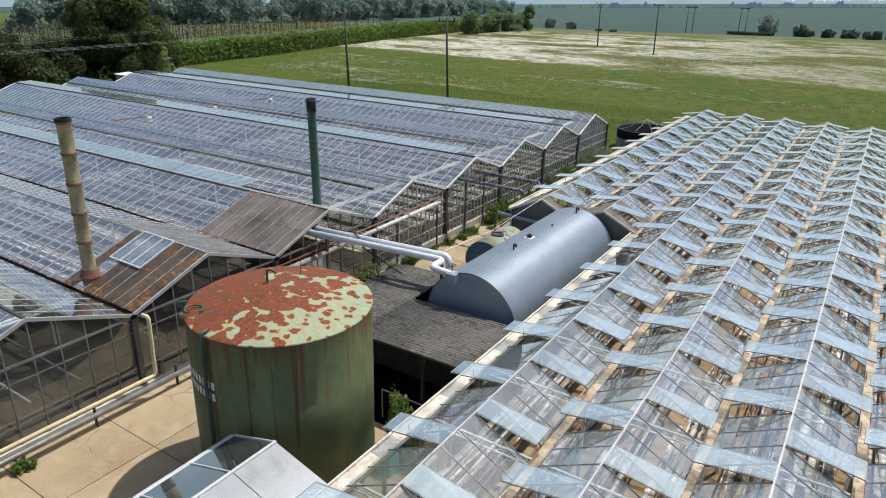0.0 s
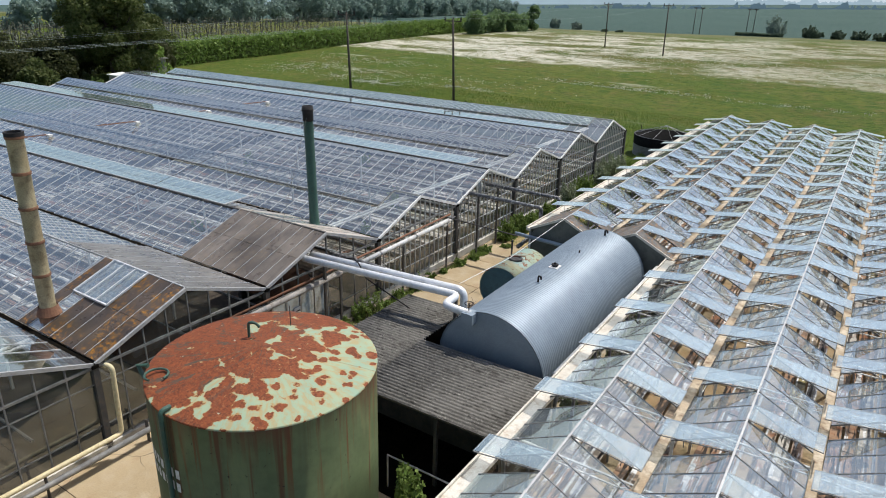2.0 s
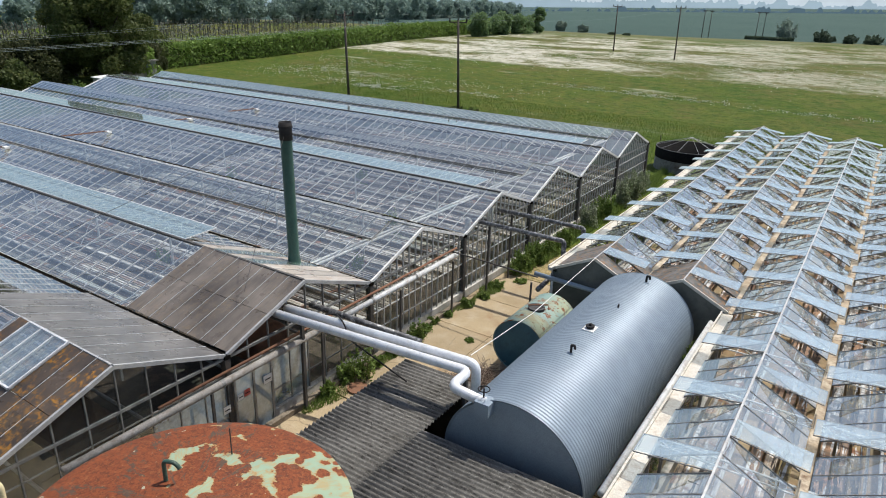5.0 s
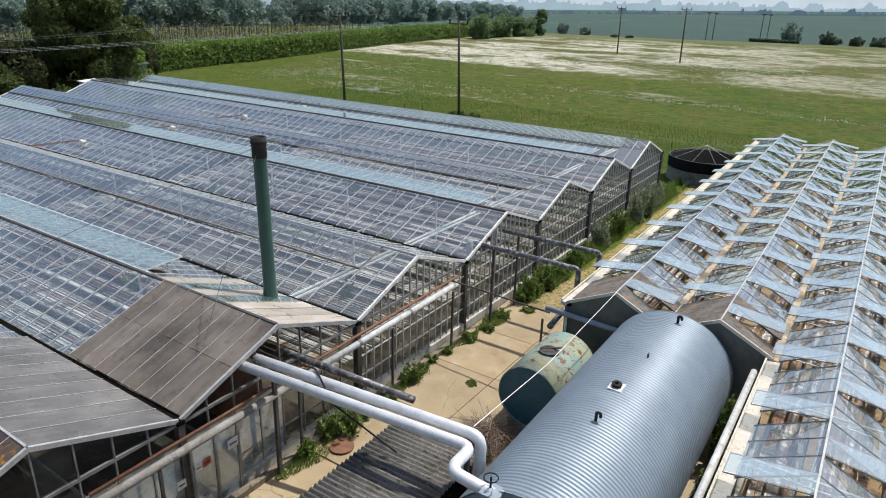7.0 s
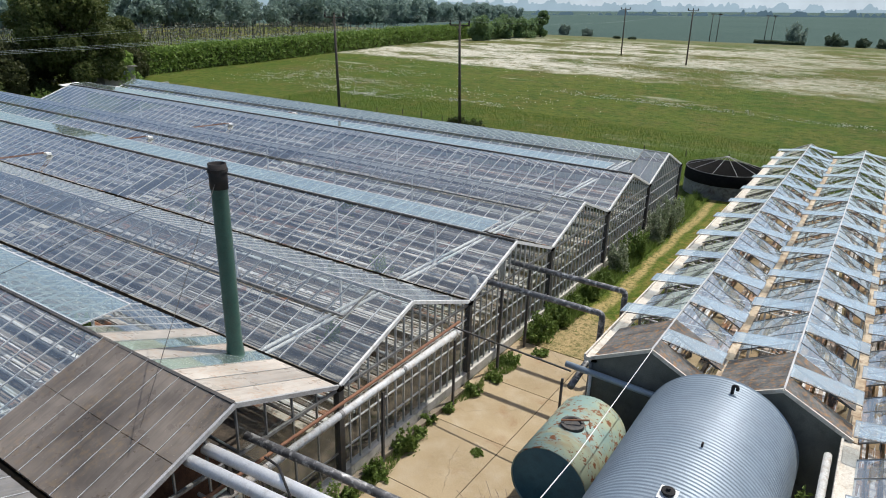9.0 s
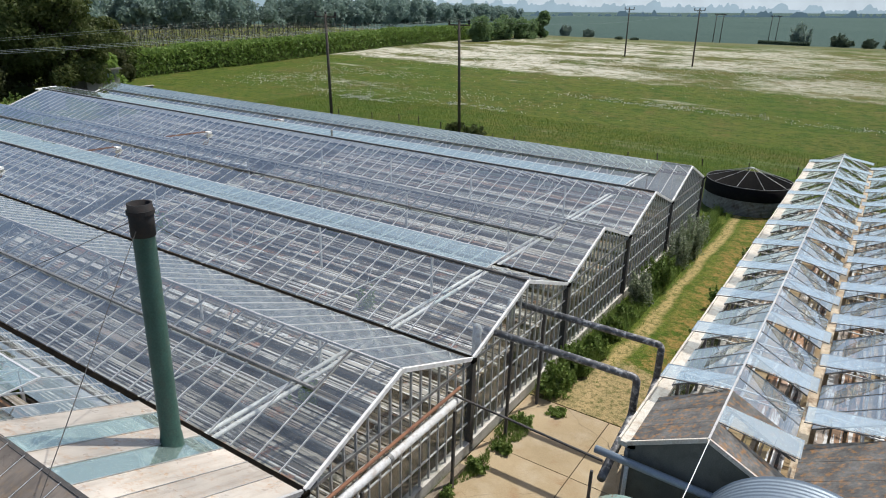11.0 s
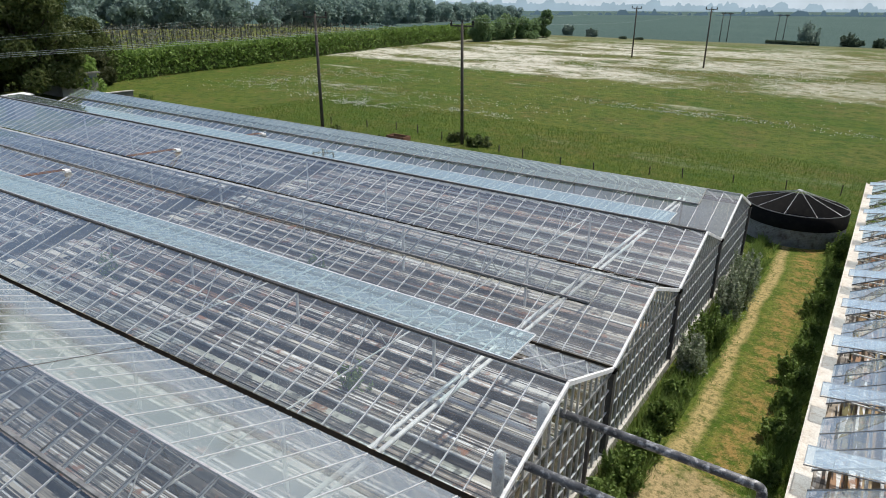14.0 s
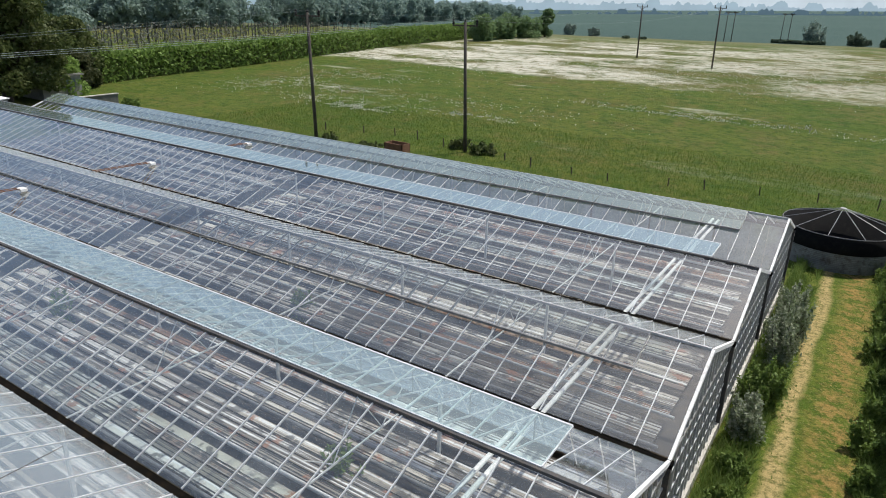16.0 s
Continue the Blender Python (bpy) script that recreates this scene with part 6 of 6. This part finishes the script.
# white flower heads over the meadow
M_FLOWER = worn("white_flower_head", (0.72, 0.71, 0.64), (0.62, 0.61, 0.52), (0.5, 0.5, 0.3), 1.0, 0.8)
flo = Mesh()
spots = []
for cx, cy, sx, sy, many in ((-34, 100.5, 7, 1.0, 1500), (-52.5, 84.6, 3.2, 0.6, 700), (-88, 90, 3.0, 5.0, 1200), (-66, 81.5, 3.0, 0.9, 900), (-78, 92, 6, 1.6, 1100), (-72, 84, 5, 1.5, 700), (-84, 104, 7, 2.0, 900), (-60, 90, 8, 3.0, 700), (-12, 99, 5, 0.8, 500), (-60, 140, 26, 12, 6000), (-30, 150, 14, 12, 3000)):
    for j in range(many):
        x, y = cx + rng.normal(0, sx), cy + rng.normal(0, sy) + 0.15 * sx * noise.noise((cx + j % 7, j * 0.01, 1))
        if noise.noise((x * 0.5, y * 0.9, 4)) > -0.05:
            spots.append((x, y, land(x, y) + 0.25))
leaves(flo, np.array(spots), 0.075, rng)
single("meadow_flowers", flo, M_FLOWER, "drifts of white flowers in the meadow", "flowers", kind="stuff")

# fence posts along the meadow edge
fence_rng = np.random.default_rng(5)
for i in range(15):
    x = -60 + i * 3.1 + fence_rng.normal(0, 0.35)
    y = 70.6 + 1.2 * math.sin(i * 0.6) + fence_rng.normal(0, 0.25) + 0.004 * (x + 38) ** 2 * (1 if x > -38 else 0)
    top = fence_rng.uniform(0.5, 0.85)
    single("fence_post", Mesh().beam((x, y, land(x, y) - 0.2), (x + fence_rng.normal(0, 0.05), y, land(x, y) + top), 0.07, 0.07), M_POLE, "weathered wooden fence post in the meadow grass", "post", "fence posts", at=(x, y, land(x, y)))
rb = thing("rusty_skip", (-49.4, 67.0, 0), "open rusty metal box in the grass", "box")
for a, b in (((-50.3, 66.4), (-48.5, 66.45)), ((-50.3, 67.4), (-48.5, 67.45)), ((-50.3, 66.4), (-50.25, 67.4)), ((-48.55, 66.4), (-48.5, 67.4))):
    part("side", Mesh().box(a[0], a[1], 0, b[0] + 0.02, b[1] + 0.02, 0.8), M_RUST, rb)

# ---------------------------------------------------------------- overhead lines
M_CABLE = worn("overhead_cable", (0.30, 0.35, 0.32), (0.24, 0.28, 0.26), (0.2, 0.2, 0.2), 1.0, 0.6, 0.4)


def cable(a, b, sag):
    pts = []
    for i in range(25):
        f = i / 24
        p_ = Vector(a).lerp(Vector(b), f)
        p_.z -= sag * 4 * f * (1 - f)
        pts.append(p_)
    single("overhead_cable", Mesh().tube(pts, 0.007, 5), M_CABLE, "overhead power cable strung between poles", "cable", "overhead cables", at=a)


for s in (-0.75, 0.75):
    cable((-55.95 + s * 0.9, 64.05 + s * 0.5, 10.75), (-74.2 + s * 0.9, 12.0 + s * 0.5, 6.9), 0.45)
for s in (-0.8, 0.0, 0.8):
    cable((-45.6 + s, 70.6 + s * 0.55, 10.35), (-48.2 + s, 8.5, 8.8), 0.3)
for (x0, y0, z0), (x1, y1, z1) in (((-62.4, 165.9, 11.4), (-55.9, 64.0, 10.6)), ((-44.8, 154.1, 11.6), (-45.6, 70.6, 10.3)), ((-62.4, 165.9, 11.4), (-64.9, 261.5, 9.8)), ((-44.8, 154.1, 11.6), (-51.5, 291.5, 9.8))):
    cable((x0, y0, z0), (x1, y1, z1), 1.2)
FAR_POLES = ((-65.0, 261.0), (-62.9, 261.6), (-52.5, 291.0), (-50.3, 292.0))
for x, y in FAR_POLES:
    line_pole(x, y, land(x, y), land(x, y) + 8.9, 0.13, 1.1)
for (xa, ya), (xb, yb) in (FAR_POLES[0:2], FAR_POLES[2:4]):
    single("pole_crossbeam", Mesh().beam((xa - 0.8, ya, land(xa, ya) + 8.8), (xb + 0.8, yb, land(xb, yb) + 8.8), 0.12, 0.16), M_POLE, "wooden beam joining two far power poles", "beam", "pole crossbeams", at=(xa, ya, land(xa, ya) + 8.8))

# ---------------------------------------------------------------- distance: hop yard, woods, hills
rng = np.random.default_rng(21)
hop = Mesh()
for i in range(26):
    for j in range(60):
        x, y = -131 - i * 2.6 - j * 0.35 + rng.normal(0, 0.2), 40 + j * 3.6 + rng.normal(0, 0.3)
        z = land(x, y)
        if x < -186 + 0.42 * (y - 95):
            continue
        hop.box(x - 0.04, y - 0.04, z, x + 0.04, y + 0.04, z + 3.5 + rng.normal(0, 0.1))
M_HOP = worn("hop_poles", (0.050, 0.048, 0.040), (0.042, 0.041, 0.034), (0.045, 0.05, 0.032), 0.5, 0.95)
single("hop_yard", hop, M_HOP, "rows of grey hop poles and strings beyond the hedge", "hop yard", kind="stuff")
hl = Mesh()
pts = []
for i in range(26):
    for j in range(620):
        x, y = -131 - i * 2.6 - j * 0.034, 40 + j * 0.348
        if x > -186 + 0.42 * (y - 95):
            pts.append((x + rng.normal(0, 0.3), y, land(x, y) + rng.uniform(0, 1) ** 1.2 * 3.3))
leaves(hl, np.array(pts), 0.32, rng)
M_BINE = leaf_material("hop_bine", (0.165, 0.17, 0.135), (0.20, 0.20, 0.165), (0.145, 0.165, 0.115))
single("hop_bines", hl, M_BINE, "dull grey-brown hop bines climbing their strings", "hop yard", kind="stuff")


def wood(name, pts, h, depth, leaf, per, mat, label):
    """A belt of trees: many crowns of uneven height set along the points."""
    rng = np.random.default_rng(int(abs(pts[0][0] + 3 * pts[0][1])))
    mb = Mesh()
    for (xa, ya), (xb, yb) in zip(pts, pts[1:]):
        L = math.hypot(xb - xa, yb - ya)
        for i in range(int(L / (h * 0.22))):
            f = rng.random()
            x = xa + (xb - xa) * f + rng.normal(0, depth)
            y = ya + (yb - ya) * f + rng.normal(0, depth)
            hh = h * rng.uniform(0.6, 1.15)
            z = land(x, y)
            ls = [((x + rng.normal(0, hh * 0.16), y + rng.normal(0, hh * 0.16), z + hh * q), hh * rng.uniform(0.2, 0.32), 0.85) for q in (0.15, 0.35, 0.52, 0.66, 0.78)]
            leaves(mb, blobs(rng, ls, per), leaf, rng)
    return single(name, mb, mat, label, "trees", kind="stuff")


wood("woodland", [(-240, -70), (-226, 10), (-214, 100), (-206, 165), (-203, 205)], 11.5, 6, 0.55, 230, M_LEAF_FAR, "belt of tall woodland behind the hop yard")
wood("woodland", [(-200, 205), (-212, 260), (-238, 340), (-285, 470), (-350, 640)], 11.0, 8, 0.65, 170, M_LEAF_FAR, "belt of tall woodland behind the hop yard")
M_LEAF_ROW = leaf_material("tree_row_leaf", (0.13, 0.205, 0.085), (0.23, 0.32, 0.15), (0.17, 0.255, 0.11))
wood("tree_row", [(-111.8, 184), (-110.8, 200), (-109.5, 214)], 6.4, 0.6, 0.28, 260, M_LEAF_ROW, "row of broadleaf trees at the meadow corner")
tree(-108.3, 219, 8.4, 3.0, 0.28, 420, 22, "taller broadleaf tree ending the row", M_LEAF_ROW)
# haze over these distant bushes is painted into the leaf colour
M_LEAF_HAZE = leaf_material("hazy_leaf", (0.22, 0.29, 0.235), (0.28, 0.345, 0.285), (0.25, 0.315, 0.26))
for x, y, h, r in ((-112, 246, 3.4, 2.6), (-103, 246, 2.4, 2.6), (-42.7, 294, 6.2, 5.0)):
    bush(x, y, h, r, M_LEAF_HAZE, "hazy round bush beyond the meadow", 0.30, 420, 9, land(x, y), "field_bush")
for x, y, h, r in ((-28.6, 277, 4.0, 4.2), (-20.5, 276, 2.6, 3.4), (-14, 278, 2.8, 4.0), (-7, 279, 2.6, 4.0), (-0.5, 281, 2.6, 4.0), (-90.5, 241, 0.7, 1.5), (-85.5, 242.5, 0.6, 1.6)):
    bush(x, y, h, r, M_LEAF_DIM, "dark round bush in the far field hedge", 0.30, 420, 9, land(x, y), "field_bush")
hedge("field_hedge", [(-52, 268), (-44, 270), (-37, 272)], 0.9, 1.4, 0.25, 260, M_LEAF_DIM, "low dark hedge at the far edge of the meadow")
tree(-96, 66, 4.5, 3.0, 0.22, 240, 9, "bushy young tree at the hedge end", M_LEAF_HEDGE)
tree(-92, 46, 4.0, 3.2, 0.22, 240, 9, "bushy dark tree behind the glasshouse", M_LEAF)
tree(-90, 34, 5.0, 4.0, 0.25, 240, 9, "bushy dark tree behind the glasshouse", M_LEAF)
tree(-95, 24, 6.0, 4.5, 0.25, 240, 9, "bushy dark tree behind the glasshouse", M_LEAF)

bush(-78.5, 55.6, 2.6, 1.5, M_LEAF_WEED, "bright yellow-green bush beyond the glasshouse", 0.14, 320, 9)
bush(-80.5, 47.5, 2.4, 1.5, M_LEAF_WEED, "bright yellow-green bush beyond the glasshouse", 0.14, 320, 9)
M_BLOCK = worn("grey_block_wall", (0.26, 0.25, 0.23), (0.33, 0.32, 0.30), (0.15, 0.14, 0.12), 1.0, 0.95)
ob_ = thing("outbuilding", (-96.5, 64.5, 0), "low grey block outbuilding with a flat roof", "shed")
part("wall", Mesh().box(-99, 62.2, -0.2, -94.4, 66.6, 2.45), M_BLOCK, ob_)
part("roof", Mesh().box(-99.3, 61.9, 2.45, -94.1, 66.9, 2.62), M_GREYSH, ob_)
part("window", Mesh().box(-94.41, 64.9, 1.2, -94.37, 65.9, 2.1), M_FROST, ob_)
gw = thing("garden_wall", (-87.2, 62, 0), "low dark weathered wall behind the glasshouse", "wall")
part("wall", Mesh().box(-87.35, 59.5, -0.1, -87.1, 66.4, 1.05), M_CEMENT_WALL, gw)
part("coping", Mesh().box(-87.42, 59.4, 1.05, -87.03, 66.5, 1.13), M_PLINTH, gw)
bush(-84.6, 66.2, 0.9, 1.2, M_LEAF_WEED, "bright yellow-green bush by the low wall", 0.12, 320, 9)
wb = thing("white_shed", (-84.5, 52.8, 0), "small shed with a bright white roof", "shed")
part("wall", Mesh().box(-85.4, 51.9, 0, -83.6, 53.7, 2.05), M_BLOCK, wb)
part("roof", Mesh().hexa([(-85.55, 51.75, 2.05), (-83.45, 51.75, 2.05), (-83.45, 53.85, 2.17), (-85.55, 53.85, 2.17)], [(-85.55, 51.75, 2.12), (-83.45, 51.75, 2.12), (-83.45, 53.85, 2.24), (-85.55, 53.85, 2.24)]), M_WHITE, wb)


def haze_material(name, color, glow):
    """Far land and air: their haze is put in as pale colour and emission."""
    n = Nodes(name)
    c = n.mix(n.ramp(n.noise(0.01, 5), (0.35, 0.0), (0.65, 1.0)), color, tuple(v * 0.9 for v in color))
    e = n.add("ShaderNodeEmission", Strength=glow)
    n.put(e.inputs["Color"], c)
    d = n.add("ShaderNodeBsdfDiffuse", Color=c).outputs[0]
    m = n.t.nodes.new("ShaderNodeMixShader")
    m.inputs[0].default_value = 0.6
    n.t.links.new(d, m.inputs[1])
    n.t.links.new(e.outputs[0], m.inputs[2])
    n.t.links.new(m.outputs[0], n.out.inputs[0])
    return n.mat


def ridge_band(name, r, az0, az1, base, tops, mat, label, seed):
    """A far wooded skyline as a thick band of uneven height, az in degrees to the left of +y."""
    mb = Mesh()
    n = int((az1 - az0) * 14)
    for i in range(n + 1):
        az = az0 + (az1 - az0) * i / n
        x, y = -math.sin(radians(az)) * r, math.cos(radians(az)) * r
        f = (az - az0) / (az1 - az0)
        t0, t1 = tops
        h = t0 + (t1 - t0) * f
        q = noise.noise((az * 0.25, seed, 0))
        h += r * 0.0035 * q + r * 0.0090 * max(0, noise.noise((az * 0.9, seed, 4)) + 0.6 * noise.noise((az * 2.7, seed, 6))) ** 0.5 + r * 0.0022 * noise.noise((az * 6, seed, 7)) + r * 0.0010 * noise.noise((az * 17, seed, 9))
        k = len(mb.v)
        mb.v += [(x, y, base), (x, y, h), (x * 1.03, y * 1.03, h - 4), (x * 1.03, y * 1.03, base)]
        if i:
            mb.f += [(k - 4, k, k + 1, k - 3), (k - 3, k + 1, k + 2, k - 2), (k - 2, k + 2, k + 3, k - 1)]
    return single(name, mb, mat, label, "backdrop", kind="structure")


EL = lambda deg, r: 13 + r * math.tan(radians(deg))
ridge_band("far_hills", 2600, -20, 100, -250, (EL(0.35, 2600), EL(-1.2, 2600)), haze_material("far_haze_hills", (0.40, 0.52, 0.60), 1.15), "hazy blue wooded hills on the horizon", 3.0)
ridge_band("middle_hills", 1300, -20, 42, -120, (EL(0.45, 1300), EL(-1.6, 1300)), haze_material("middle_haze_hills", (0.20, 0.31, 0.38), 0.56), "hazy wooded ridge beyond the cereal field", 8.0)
hz = Mesh()
for i in range(97):
    a = 2 * math.pi * i / 96
    hz.v += [(3900 * math.cos(a), 3900 * math.sin(a), -420), (3900 * math.cos(a), 3900 * math.sin(a), 110)]
    if i:
        k = 2 * i
        hz.f.append((k - 2, k - 1, k + 1, k))
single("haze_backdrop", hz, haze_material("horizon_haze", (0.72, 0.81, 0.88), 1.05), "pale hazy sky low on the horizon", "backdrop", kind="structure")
